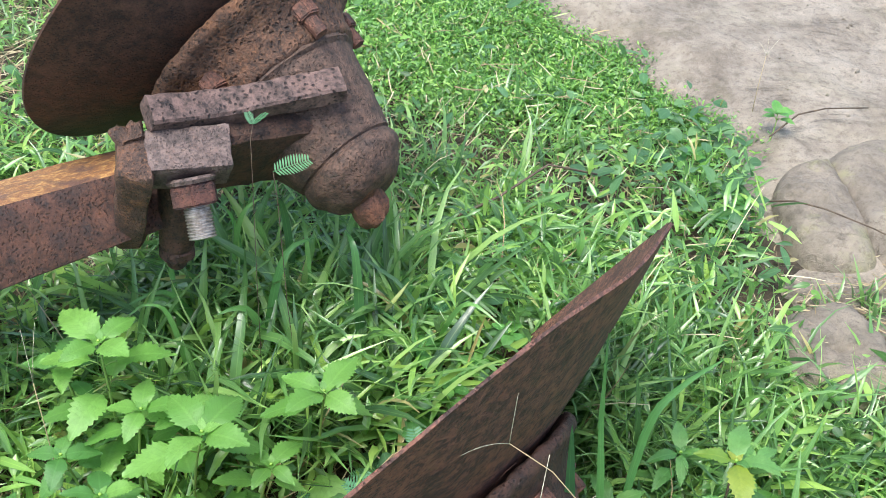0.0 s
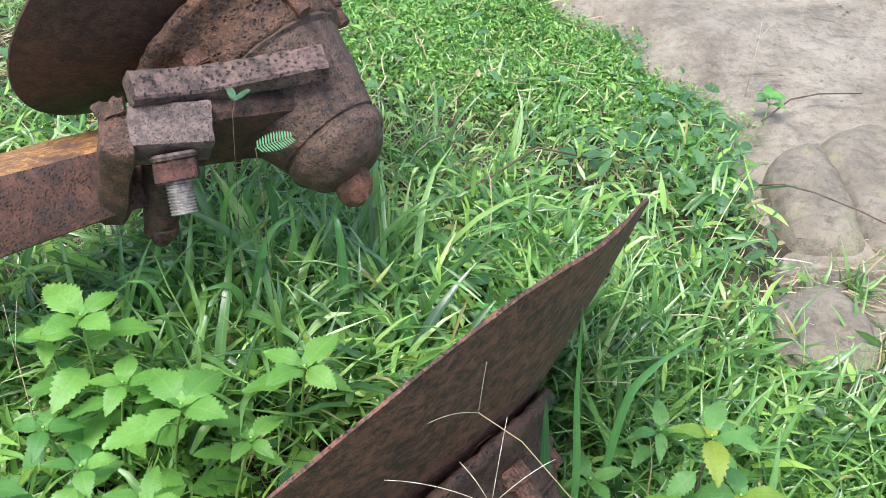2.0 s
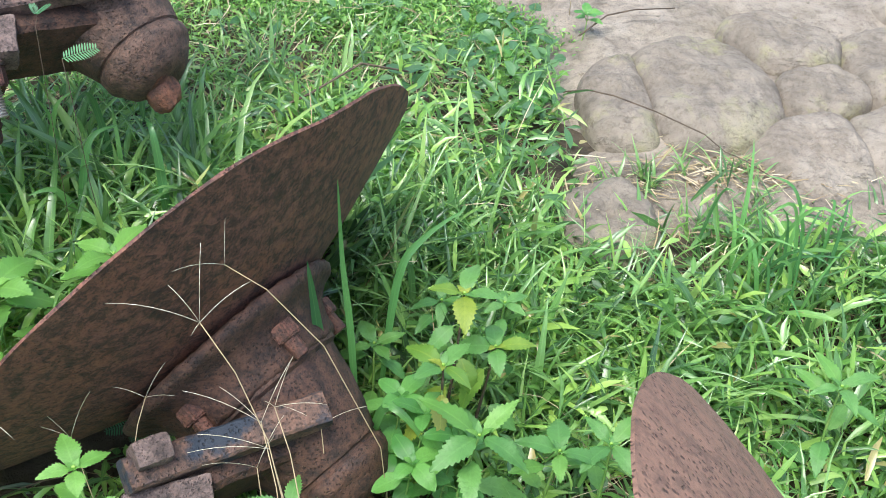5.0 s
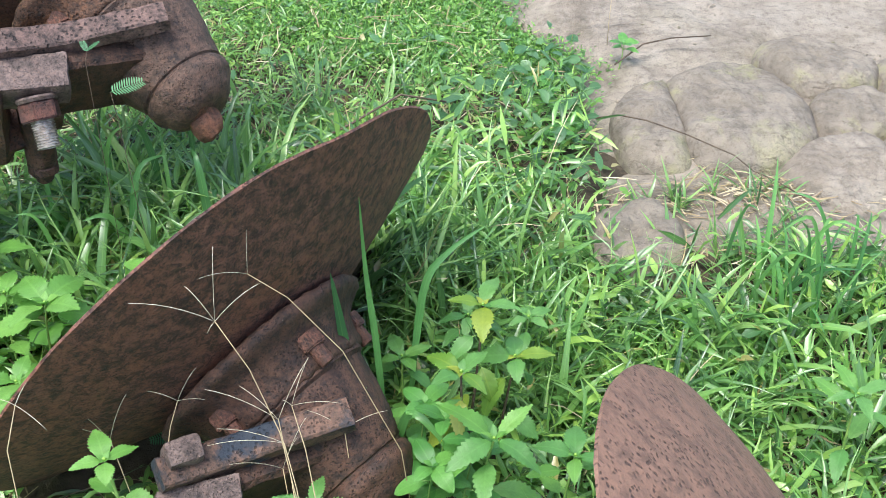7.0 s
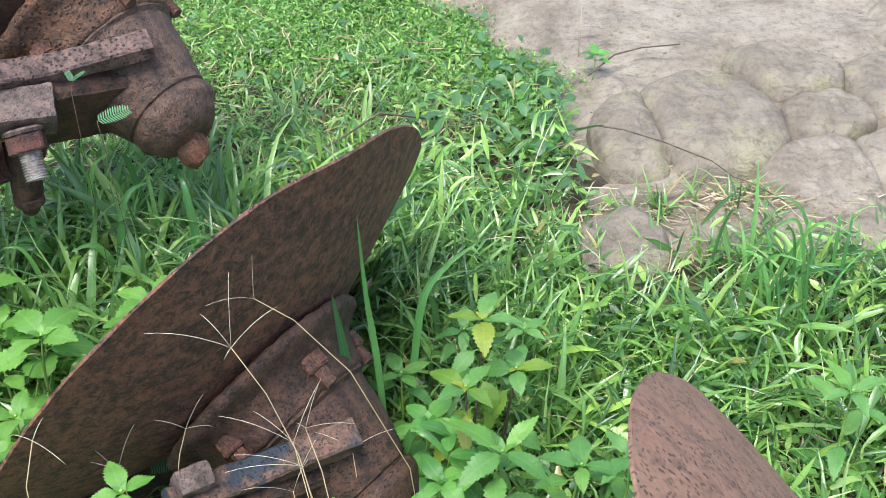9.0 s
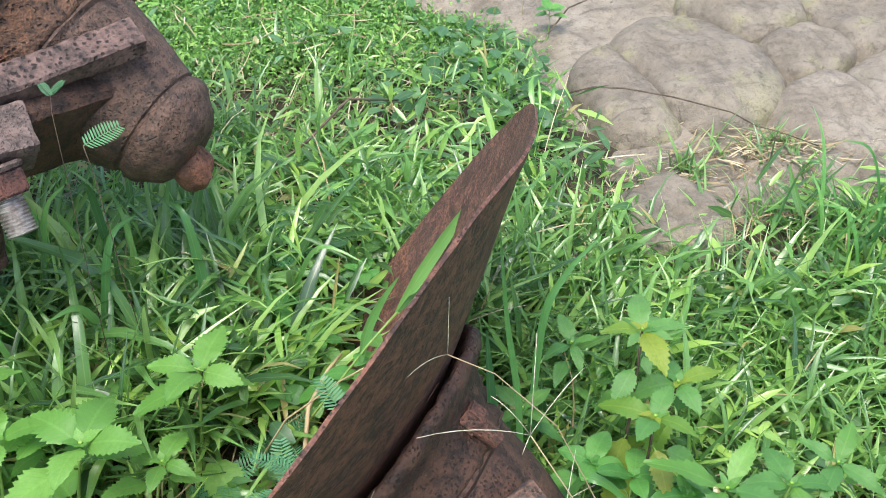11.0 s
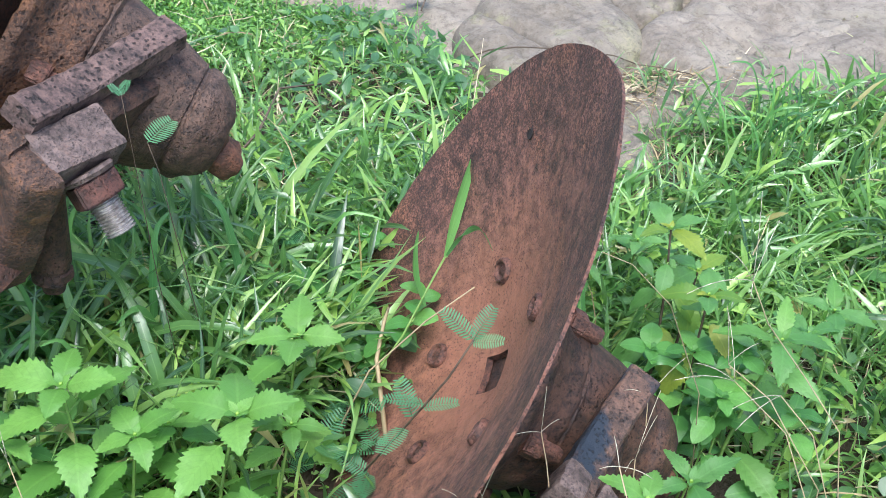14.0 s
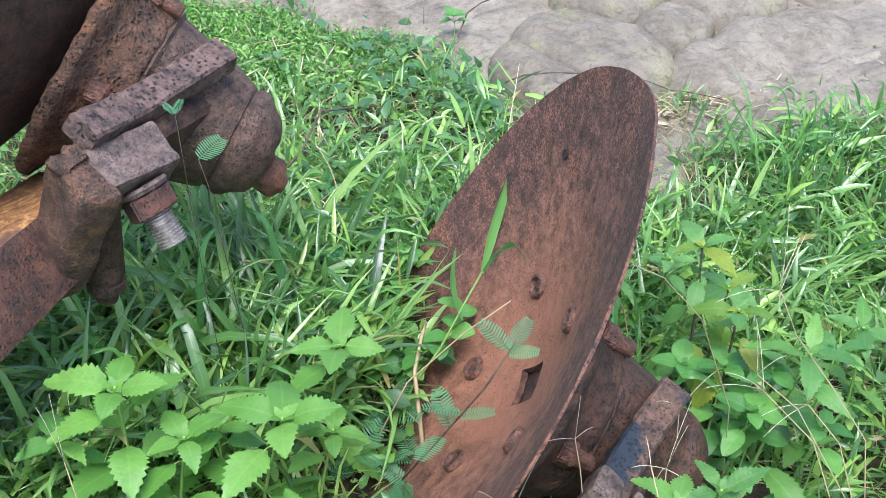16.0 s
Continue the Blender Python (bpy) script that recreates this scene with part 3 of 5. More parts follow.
def hub(m, seed, cast, flange):
    """Flange with its nuts, bearing housing and end plug."""
    fl = lathe([(0.0, 0.230), (0.06, 0.238), (0.10, 0.249), (0.140, 0.2612), (0.147, 0.2632), (0.151, 0.261), (0.152, 0.2555), (0.149, 0.2495), (0.143, 0.246), (0.131, 0.240), (0.119, 0.230), (0.112, 0.218), (0.108, 0.208), (0.106, 0.198), (0.104, 0.192), (0.100, 0.189), (0.05, 0.188)], 160)
    rough_up(fl, 0.0024, 70, seed)
    fl = part("hub_flange", fl, flange, plough, "crusted cast flange with corroded rim", under(m), 60)
    for a in BOLTS:
        z = Matrix.Translation((0.113 * math.cos(a + 0.18), 0.113 * math.sin(a + 0.18), 0.228)) @ Matrix.Rotation(0.4 + a, 4, "Z")
        bm = hexagon(0.0165, -0.018, 0.002)
        rough_up(bm, 0.0016, 120, a)
        part("nut", bm, RUST_BOLT, fl, "", z)
        st = lathe([(0, -0.042), (0.0085, -0.041), (0.0095, -0.037), (0.0095, 0.0)], 16)
        rough_up(st, 0.001, 200, a)
        part("stud", st, RUST_BOLT, fl, "", z)
    hs = lathe([(0.05, 0.196), (0.0985, 0.196), (0.1005, 0.191), (0.1005, 0.186), (0.0945, 0.182), (0.0935, 0.176), (0.091, 0.165), (0.087, 0.145), (0.082, 0.125), (0.0775, 0.108),
                (0.0735, 0.094), (0.070, 0.082), (0.068, 0.076), (0.0642, 0.0745), (0.0638, 0.0705), (0.0662, 0.0690), (0.0678, 0.066), (0.0675, 0.057), (0.065, 0.051), (0.0605, 0.046), (0.0575, 0.042),
                (0.0545, 0.037), (0.048, 0.029), (0.039, 0.023), (0.03, 0.020), (0.0, 0.019)], 96)
    rough_up(hs, 0.0024, 22, seed + 3)
    hs = part("hub_housing", hs, cast, plough, "tapered cast bearing housing with lipped end", under(m), 45)
    pl = lathe([(0.0, -0.002), (0.011, -0.0015), (0.0175, 0.002), (0.0215, 0.009), (0.0238, 0.018), (0.0245, 0.027), (0.0245, 0.034), (0.028, 0.040), (0.033, 0.048), (0.035, 0.064)], 28)
    rough_up(pl, 0.0045, 45, seed + 7)
    tip, root = Vector((-0.002, 0.024, -0.006)), Vector((-0.010, 0.004, 0.042))
    part("end_plug", pl, RUST_PLUG, hs, "lumpy orange-rusted plug", Matrix.Translation(tip) @ (root - tip).to_track_quat("Z", "Y").to_matrix().to_4x4())
    return hs


def arm(m, material, label):
    path = [(-0.026, -0.103, 0.126), (-0.085, -0.083, 0.152), (-0.155, -0.064, 0.181), (-0.230, -0.0635, 0.208)]
    tops = [(0.30, -1, 0.0), (0.24, -1, 0), (0.06, -1, -0.02), (-0.10, -1, -0.05)]
    bm = swept_bar(path, tops, 0.036, 0.026, 0.003, 40)
    rough_up(bm, 0.0013, 60)
    part("bracket_arm", bm, material, plough, label, under(m), 35)
    web = [(-0.205, 0.0, 0.168), (-0.15, -0.002, 0.154), (-0.10, -0.002, 0.138), (-0.045, -0.004, 0.118), (-0.015, -0.006, 0.11)]
    bm = swept_bar(web, [(0, -1, 0)] * 5, 0.034, 0.112, 0.006, 20)
    rough_up(bm, 0.002, 30, 4)
    part("bracket_web", bm, RUST_DARK, plough, "", under(m), 35)


def clamp(m):
    tr, r, l = Vector((-0.160, -0.070, 0.156)), Vector((-0.186, -0.066, 0.112)), Vector((-0.265, -0.051, 0.155))
    tl = tr + (l - r)
    down = (tr - r).cross(l - r).normalized()
    if down.y < 0:
        down = -down
    h = down * 0.05
    bm = block([r + h, l + h, tl + h, tr + h, r, l, tl, tr], 0.005, 6)
    rough_up(bm, 0.0024, 50, 2)
    b = part("clamp_block", bm, RUST_BLOCK, plough, "scuffed grey-brown steel block", under(m), 35)
    nutc, end = Vector((-0.222, -0.023, 0.118)), Vector((-0.233, -0.001, 0.079))
    d = (end - nutc).normalized()
    base = Matrix.Translation(nutc) @ d.to_track_quat("Z", "Y").to_matrix().to_4x4()
    part("washer", lathe([(0, -0.020), (0.026, -0.020), (0.028, -0.017), (0.026, -0.013), (0, -0.013)], 32), RUST_BLOCK, b, "", base)
    bm = hexagon(0.027, -0.013, 0.012)
    rough_up(bm, 0.001, 70)
    part("nut", bm, RUST_NUT, b, "red-brown hex nut", base)
    part("bolt_thread", threaded(0.0155, 0.010, 0.046), THREAD, b, "bright bare threaded bolt end", base)


for place, seed, cast, flange in ((NUB_B, 0, RUST_CAST, RUST_FLANGE), (NUB_A, 5, RUST_DARK, RUST_DARK)):
    hub(unit_frame(place - AX_U * 0.010), seed, cast, flange)
arm(unit_frame(NUB_B), RUST_BAR, "deeply pitted curved flat bar")
arm(unit_frame(NUB_A), RUST_BLUE, "curved flat bar with traces of blue paint")
clamp(unit_frame(NUB_B))
clamp(unit_frame(NUB_A))
bm = box_between((-0.216, -0.074, 0.216), (-0.178, -0.078, 0.202), (0, -1, 0), 0.030, 0.034, 0.006, 5)
rough_up(bm, 0.002, 60, 3)
part("stop_block", bm, RUST_BLOCK, plough, "worn steel stop behind the painted bar", under(unit_frame(NUB_A)), 40)
disc_with_bolts(unit_frame(NUB_B - AX_U * 0.010 - AX_V_UP * 0.001), 0.262, 0.09, 0.347, RUST_DARK, "dark brown pitted concave steel disc", 1)
disc_with_bolts(unit_frame(NUB_A), 0.348, 0.107, 0.347, RUST_FACE, "red-brown concave steel disc with five bolt heads", 2, back=RUST_BACK)
cm = (Vector((-0.8226, 0.005, -0.5686))).to_track_quat("Z", "Y").to_matrix().to_4x4()
cm.translation = (0.595, 0.174, 0.189)
disc_with_bolts(cm, 0.348, 0.06, 0.0, RUST_THIRD, "pinkish rusted steel disc speckled with dark pits", 3, bolts=False, flare=2.0)
# no hole is cut: a raised cap with the hole's shade as its colour
d = part("rivet_hole", lathe([(0, 0.0008), (0.004, 0.0008), (0.006, 0.0016), (0.0068, 0.0)], 16), HOLE_SHADE, plough, "", under(unit_frame(NUB_A) @ Matrix.Translation((0.194, -0.173, 0.3160)) @ Matrix.Rotation(-0.34, 4, Vector((0.66, 0.75, 0)))))

# beam that carries the first disc
K0, K1 = Vector((-0.255, 1.120, 0.272)), Vector((-1.05, 0.505, 0.325))
T0, T1 = Vector((-0.27, 1.253, 0.222)), Vector((-1.06, 0.77, 0.228))
B0, B1 = Vector((-0.255, 1.05, 0.217)), Vector((-1.05, 0.50, 0.16))
bm = block([B0, B1, T1 + (B1 - K1), T0 + (B0 - K0), K0, K1, T1, T0], 0.014, 10)
rough_up(bm, 0.004, 26, 4)
beam_top = Mat("worn_yellow_paint", 0.7)
_a, _b = beam_top.noise(18, 6, 0.7, 0.4), beam_top.noise(110, 5, 0.7)
_c = beam_top.ramp(_b, (0.3, (0.10, 0.045, 0.026)), (0.5, (0.27, 0.125, 0.045)), (0.68, (0.55, 0.34, 0.12)))
_c = beam_top.mix(beam_top.step(_a, 0.5, 0.62), _c, (0.11, 0.058, 0.04, 1))
YELLOW = beam_top.done(_c, beam_top.bump(beam_top.maths("ADD", _a, _b), 0.7, 0.003))
beam = part("beam", bm, RUST_BEAM, plough, "rusted square beam with worn yellow paint", under(Matrix()), 50)
beam.data.materials.append(YELLOW)
for f in beam.data.polygons:
    if f.normal.z > 0.83:
        f.material_index = 1
bm = block([(-0.302, 1.028, 0.190), (-0.336, 1.040, 0.186), (-0.336, 1.100, 0.200), (-0.302, 1.090, 0.200), (-0.262, 0.972, 0.332), (-0.302, 0.977, 0.334), (-0.312, 1.035, 0.360), (-0.282, 1.028, 0.364)], 0.007, 7)
rough_up(bm, 0.004, 32, 9)
part("weld_lug", bm, RUST_LUG, plough, "rough welded lug with orange rust", under(Matrix()), 50)
bm = box_between((-0.280, 1.022, 0.362), (-0.312, 1.018, 0.350), (-0.2, -0.6, 0.7), 0.020, 0.014, 0.005, 8)
rough_up(bm, 0.007, 110, 4)
part("weld_bead", bm, RUST_LUG, plough, "crusted orange weld bead", under(Matrix()), 60)
d = Vector((-0.27, 1.064, 0.149)) - Vector((-0.262, 1.062, 0.27))
bm = lathe([(0, 0.0), (0.021, 0.0), (0.021, 0.088), (0.019, 0.09), (0.019, 0.094), (0.021, 0.096), (0.021, 0.106), (0.014, 0.112), (0.012, 0.122), (0, 0.122)], 24)
rough_up(bm, 0.0015, 60, 1)
part("locking_pin", bm, RUST_DARK, plough, "", under(Matrix.Translation((-0.262, 1.062, 0.27)) @ d.to_track_quat("Z", "Y").to_matrix().to_4x4()))

# ---------------------------------------------------------------- vegetation
RNG = np.random.default_rng(11)
DISCS = [(NUB_A + AX_N * 0.347, AX_N, 0.36), (NUB_B + AX_N * 0.347, AX_N, 0.30), (Vector((0.595, 0.174, 0.189)), Vector((-0.8226, 0.005, -0.5686)), 0.36)]
HUBS = [(NUB_A - AX_N * 0.03, NUB_A + AX_N * 0.25, 0.11), (NUB_B - AX_N * 0.03, NUB_B + AX_N * 0.25, 0.11)]


def clear_of_metal(paths):
    """Which of the leaf paths (count, steps, 3) neither cross a disc nor enter a hub."""
    ok = np.ones(len(paths), bool)
    for c, n, r in DISCS:
        c, n = np.array(c), np.array(n)
        q = paths - c
        s = q @ n
        rad = np.linalg.norm(q - s[..., None] * n, axis=-1)
        s = s + 0.10 * np.clip(1 - (rad / r) ** 2, 0, 1)
        near = rad.min(1) < r
        ok &= ~(near & (s.min(1) < 0.012) & (s.max(1) > -0.02))
    for a, b, r in HUBS:
        a, b = np.array(a), np.array(b)
        d = b - a
        t = np.clip(((paths - a) @ d) / (d @ d), 0, 1)
        ok &= np.linalg.norm(paths - a - t[..., None] * d, axis=-1).min(1) > r
    return ok


def leaves(name, base, heading, rise, droop, length, width, material, label, category, profile, fold=0.25, twist=None, check=True, rng=None):
    """Many leaves joined into one mesh: each a folded strip that starts at base, climbs by rise (radians) and droops on the way."""
    n, k = len(base), len(profile)
    th = rise[:, None] - droop[:, None] * np.linspace(0, 1, k)[None, :] ** 1.3
    step = (length / (k - 1))[:, None]
    flat, up = np.cos(th) * step, np.sin(th) * step
    hgt = np.concatenate([np.zeros((n, 1)), np.cumsum(up[:, :-1], 1)], 1)
    hd = heading[:, None] + RNG.normal(0, 0.55, n)[:, None] * np.linspace(0, 1, k)[None, :] ** 1.4
    gx_, gy_ = flat * np.cos(hd), flat * np.sin(hd)
    zero = np.zeros((n, 1))
    mid = np.stack([base[:, :1] + np.concatenate([zero, np.cumsum(gx_[:, :-1], 1)], 1), base[:, 1:2] + np.concatenate([zero, np.cumsum(gy_[:, :-1], 1)], 1), base[:, 2:3] + hgt], -1)
    if check:
        ok = clear_of_metal(mid)
        mid, th, hd, width = mid[ok], th[ok], hd[ok], width[ok]
        twist = twist[ok] if twist is not None else None
        n = len(mid)
    tw = (twist if twist is not None else np.zeros(n))[:, None]
    cx, sy = np.cos(hd), np.sin(hd)
    nrm = np.stack([-np.sin(th) * cx, -np.sin(th) * sy, np.cos(th)], -1)
    side = np.stack([-sy + 0 * th, cx + 0 * th, 0 * th], -1)
    sd = side * np.cos(tw)[..., None] + nrm * np.sin(tw)[..., None]
    nm = nrm * np.cos(tw)[..., None] - side * np.sin(tw)[..., None]
    w = 0.5 * width[:, None] * np.asarray(profile)[None, :]
    lft = mid + sd * w[..., None] + nm * (w * fold)[..., None]
    rgt = mid - sd * w[..., None] + nm * (w * fold)[..., None]
    verts = np.stack([lft, mid, rgt], 2).reshape(-1, 3)
    v = np.broadcast_to(np.linspace(0, 1, k)[None, :, None], (n, k, 3))
    u = np.broadcast_to(np.array([0.0, 0.5, 1.0])[None, None, :], (n, k, 3))
    uvs = np.stack([u, v], -1).reshape(-1, 2)
    quad = []
    for i in range(k - 1):
        a = i * 3
        quad += [(a, a + 1, a + 4, a + 3), (a + 1, a + 2, a + 5, a + 4)]
    faces = (np.array(quad)[None] + (np.arange(n) * k * 3)[:, None, None]).reshape(-1, 4)
    me = bpy.data.meshes.new(name)
    me.vertices.add(len(verts))
    me.vertices.foreach_set("co", verts.astype(np.float32).ravel())
    me.loops.add(faces.size)
    me.loops.foreach_set("vertex_index", faces.astype(np.int32).ravel())
    me.polygons.add(len(faces))
    me.polygons.foreach_set("loop_start", np.arange(0, faces.size, 4, dtype=np.int32))
    me.polygons.foreach_set("use_smooth", np.ones(len(faces), bool))
    me.uv_layers.new(name="UVMap").data.foreach_set("uv", uvs[faces.ravel()].astype(np.float32).ravel())
    me.materials.append(material)
    me.update()
    me.validate()
    return tagged(new(name, me), label, category, kind="stuff")




def scatter(count, x0, x1, y0, y1, keep):
    """Random places on the ground where keep(x, y) (a chance from 0 to 1) allows."""
    x, y = RNG.uniform(x0, x1, count), RNG.uniform(y0, y1, count)
    ok = RNG.uniform(0, 1, count) < keep(x, y)
    x, y = x[ok], y[ok]
    return np.stack([x, y, ground_z(x, y)], -1)


def off_rock(x, y, lo=-0.02, hi=0.03):
    return 1 - smooth(lo, hi, rock_depth(x, y))


def blob(x, y, cx, cy, r):
    return np.exp(-((x - cx) ** 2 + (y - cy) ** 2) / (r * r))


def lawn_zone(x, y):
    return smooth(1.55, 1.85, y + 0.06 * wave(x, y, 5.0)) * smooth(-0.25, 0.15, x + 0.3 * (y - 1.8))


def ovate_zone(x, y):
    return np.clip(blob(x, y, 0.47, 1.5, 0.16) + blob(x, y, 0.52, 1.68, 0.11) + 0.8 * blob(x, y, 0.36, 1.4, 0.1) + 0.5 * blob(x, y, 0.05, 0.98, 0.09) + 0.6 * blob(x, y, 0.42, 0.62, 0.12), 0, 1)


def bare_zone(x, y):
    return np.clip(blob(x, y, 0.70, 1.03, 0.08) + 0.9 * blob(x, y, 0.60, 1.12, 0.075) + 0.8 * blob(x, y, 0.60, 1.03, 0.05) + 0.8 * blob(x, y, 0.71, 1.19, 0.09) + 0.6 * blob(x, y, -0.05, 0.97, 0.06), 0, 1)


FULL = (-1.5, 2.0, 0.1, 2.9)
BLADE = (0.55, 0.95, 1.0, 0.8, 0.45, 0.03)
LEAF = (0.4, 1.0, 0.8, 0.03)

# creeping grass with short lance-shaped leaves
p = scatter(190000, *FULL, lambda x, y: off_rock(x, y) * (1 - 0.8 * lawn_zone(x, y)) * (1 - 0.45 * ovate_zone(x, y)) * (1 - 0.85 * bare_zone(x, y)) * np.clip(0.5 + 0.85 * wave(x, y, 11.0), 0.04, 1))
n = len(p)
p[:, 2] += RNG.uniform(0.0, 1.0, n) ** 1.5 * 0.085
far = 1 - 0.58 * smooth(1.15, 1.75, p[:, 1])
leaves("creeping_grass", p, RNG.uniform(0, 2 * np.pi, n), RNG.normal(0.5, 0.45, n), RNG.uniform(0.1, 1.4, n), far * RNG.uniform(0.022, 0.085, n), far * RNG.uniform(0.0035, 0.0115, n),
       LANCE, "bright green creeping grass with short pointed leaves", "grass", LEAF, 0.3, RNG.normal(0, 0.65, n))

# long grass blades in tufts
t0 = scatter(3500, *FULL, lambda x, y: off_rock(x, y, -0.03, 0.02) * (1 - 0.93 * lawn_zone(x, y)) * (1 - 0.8 * ovate_zone(x, y)) * (1 - 0.9 * bare_zone(x, y)) * (0.6 + 0.4 * wave(x, y, 7.0, 2.0)))
nook = scatter(1700, 0.14, 0.75, 0.72, 1.3, lambda x, y: np.clip(blob(x, y, 0.30, 1.0, 0.14) + 0.9 * blob(x, y, 0.22, 1.12, 0.09) + 0.8 * blob(x, y, 0.23, 0.88, 0.07) + 0.8 * blob(x, y, 0.45, 0.85, 0.14) + 0.5 * blob(x, y, 0.62, 0.88, 0.12), 0, 1))
more = scatter(420, 0.62, 1.35, 0.72, 1.22, lambda x, y: np.clip(blob(x, y, 0.86, 1.08, 0.12) + blob(x, y, 1.1, 1.0, 0.25) * 0.8 + blob(x, y, 0.7, 0.9, 0.15) * 0.5, 0, 1))
left = scatter(420, -0.45, 0.1, 0.92, 1.3, lambda x, y: blob(x, y, -0.12, 1.06, 0.2))
t0 = np.concatenate([t0, nook, more, left])
per = 6
p = np.repeat(t0, per, 0)
n = len(p)
p[:, :2] += RNG.normal(0, 0.012, (n, 2))
far = (1 - 0.4 * smooth(1.3, 1.9, p[:, 1])) * (1 - 0.45 * smooth(-0.10, 0.02, rock_depth(p[:, 0], p[:, 1])))
size = far * np.repeat(RNG.uniform(0.6, 1.25, len(t0)) * np.where(np.arange(len(t0)) >= len(t0) - len(left), 1.25, 0.85), per)
leaves("long_grass", p, RNG.uniform(0, 2 * np.pi, n), RNG.normal(1.05, 0.25, n), RNG.uniform(0.3, 1.6, n), size * RNG.uniform(0.06, 0.19, n), size * (0.0042 + 0.0085 * RNG.uniform(0, 1, n) ** 1.2),
       GRASS, "long arching green grass blades among weeds", "grass", BLADE, 0.28, RNG.normal(0, 0.35, n))

# low small-leaved lawn along the rock
p = scatter(430000, -0.9, 0.75, 1.4, 2.9, lambda x, y: np.clip(off_rock(x, y, -0.05, 0.02) + 0.16 * off_rock(x, y, 0.0, 0.1), 0, 1) * lawn_zone(x, y))
n = len(p)
p[:, 2] += 0.012 + RNG.uniform(0, 1, n) * 0.03
leaves("low_lawn", p, RNG.uniform(0, 2 * np.pi, n), RNG.normal(0.45, 0.45, n), RNG.uniform(0, 0.9, n), RNG.uniform(0.005, 0.0135, n), RNG.uniform(0.003, 0.0062, n),
       LAWN, "low mat of tiny bright green leaves", "ground cover", (0.5, 1.0, 0.15), 0.15, RNG.normal(0, 0.5, n), check=False)

# small leaves of seedlings low among the grass
p = scatter(38000, *FULL, lambda x, y: off_rock(x, y, -0.03, 0.05) * (1 - 0.9 * lawn_zone(x, y)) * np.clip(0.55 + 0.6 * wave(x, y, 8.0, 4.0), 0.1, 1) * (1 - 0.5 * bare_zone(x, y)))
n = len(p)
p[:, 2] += 0.01 + RNG.uniform(0, 1, n) * 0.06
leaves("seedling_leaves", p, RNG.uniform(0, 2 * np.pi, n), RNG.normal(0.3, 0.45, n), RNG.uniform(0, 1.0, n), RNG.uniform(0.009, 0.026, n), RNG.uniform(0.005, 0.013, n),
       LAWN, "small round seedling leaves low among the grass", "ground cover", (0.35, 1.0, 0.7, 0.08), 0.2, RNG.normal(0, 0.6, n))

# darker ovate leaves in patches
p = scatter(26000, *FULL, lambda x, y: off_rock(x, y, -0.01, 0.05) * np.clip(0.6 * ovate_zone(x, y) + 0.05, 0, 1))
n = len(p)
p[:, 2] += 0.02 + RNG.uniform(0, 1, n) * 0.06
leaves("ovate_leaves", p, RNG.uniform(0, 2 * np.pi, n), RNG.normal(0.25, 0.35, n), RNG.uniform(0, 0.8, n), RNG.uniform(0.018, 0.040, n), RNG.uniform(0.011, 0.023, n),
       OVATE, "dark green oval-leaved ground cover beside the rocks", "ground cover", (0.25, 0.85, 1.0, 0.8, 0.1), 0.2, RNG.normal(0, 0.4, n))

# rougher grass farther off
p = scatter(75000, -5.0, 5.0, -3.5, 6.0, lambda x, y: off_rock(x, y) * (1 - ((x > -1.45) & (x < 1.95) & (y > 0.15) & (y < 2.85))) * np.clip(0.6 + 0.5 * wave(x, y, 3.0), 0.1, 1))
n = len(p)
leaves("far_grass", p, RNG.uniform(0, 2 * np.pi, n), RNG.normal(0.8, 0.35, n), RNG.uniform(0.2, 1.3, n), RNG.uniform(0.08, 0.17, n), RNG.uniform(0.012, 0.026, n),
       GRASS, "rough green grass farther from the plough", "grass", (0.7, 1.0, 0.05), 0.28, RNG.normal(0, 0.4, n), check=False)

# thin flowering stems, green and pale
for words, mat, count, seed in (("thin green grass stems rising from the grass", GRASS, 4200, 0), ("thin pale dry grass stems among the green", STRAW, 2200, 1)):
    p = scatter(count, *FULL, lambda x, y: off_rock(x, y, -0.09, -0.03) * (1 - 0.5 * lawn_zone(x, y)))
    n = len(p)
    leaves("grass_stems", p, RNG.uniform(0, 2 * np.pi, n), RNG.normal(0.9, 0.35, n), RNG.uniform(0.1, 1.5, n), RNG.uniform(0.06, 0.19, n) * (1 - 0.4 * smooth(1.4, 1.9, p[:, 1])), RNG.uniform(0.0011, 0.0024, n),
           mat, words, "grass", (0.9, 1.0, 1.0, 0.9, 0.7, 0.3), 0.4, RNG.normal(0, 0.3, n))

# dry litter
p = scatter(40000, *FULL, lambda x, y: off_rock(x, y, -0.03, 0.03) * np.clip(0.5 + bare_zone(x, y), 0, 1))
n = len(p)
p[:, 2] += 0.004 + RNG.uniform(0, 1, n) ** 1.5 * 0.05
leaves("dry_straw", p, RNG.uniform(0, 2 * np.pi, n), RNG.normal(0.05, 0.2, n), RNG.normal(0.1, 0.3, n), RNG.uniform(0.015, 0.085, n), RNG.uniform(0.001, 0.0028, n),
       STRAW, "dry straw and dead grass on the soil", "straw", (0.8, 1.0, 0.9, 0.5), 0.1, RNG.normal(0, 0.6, n))


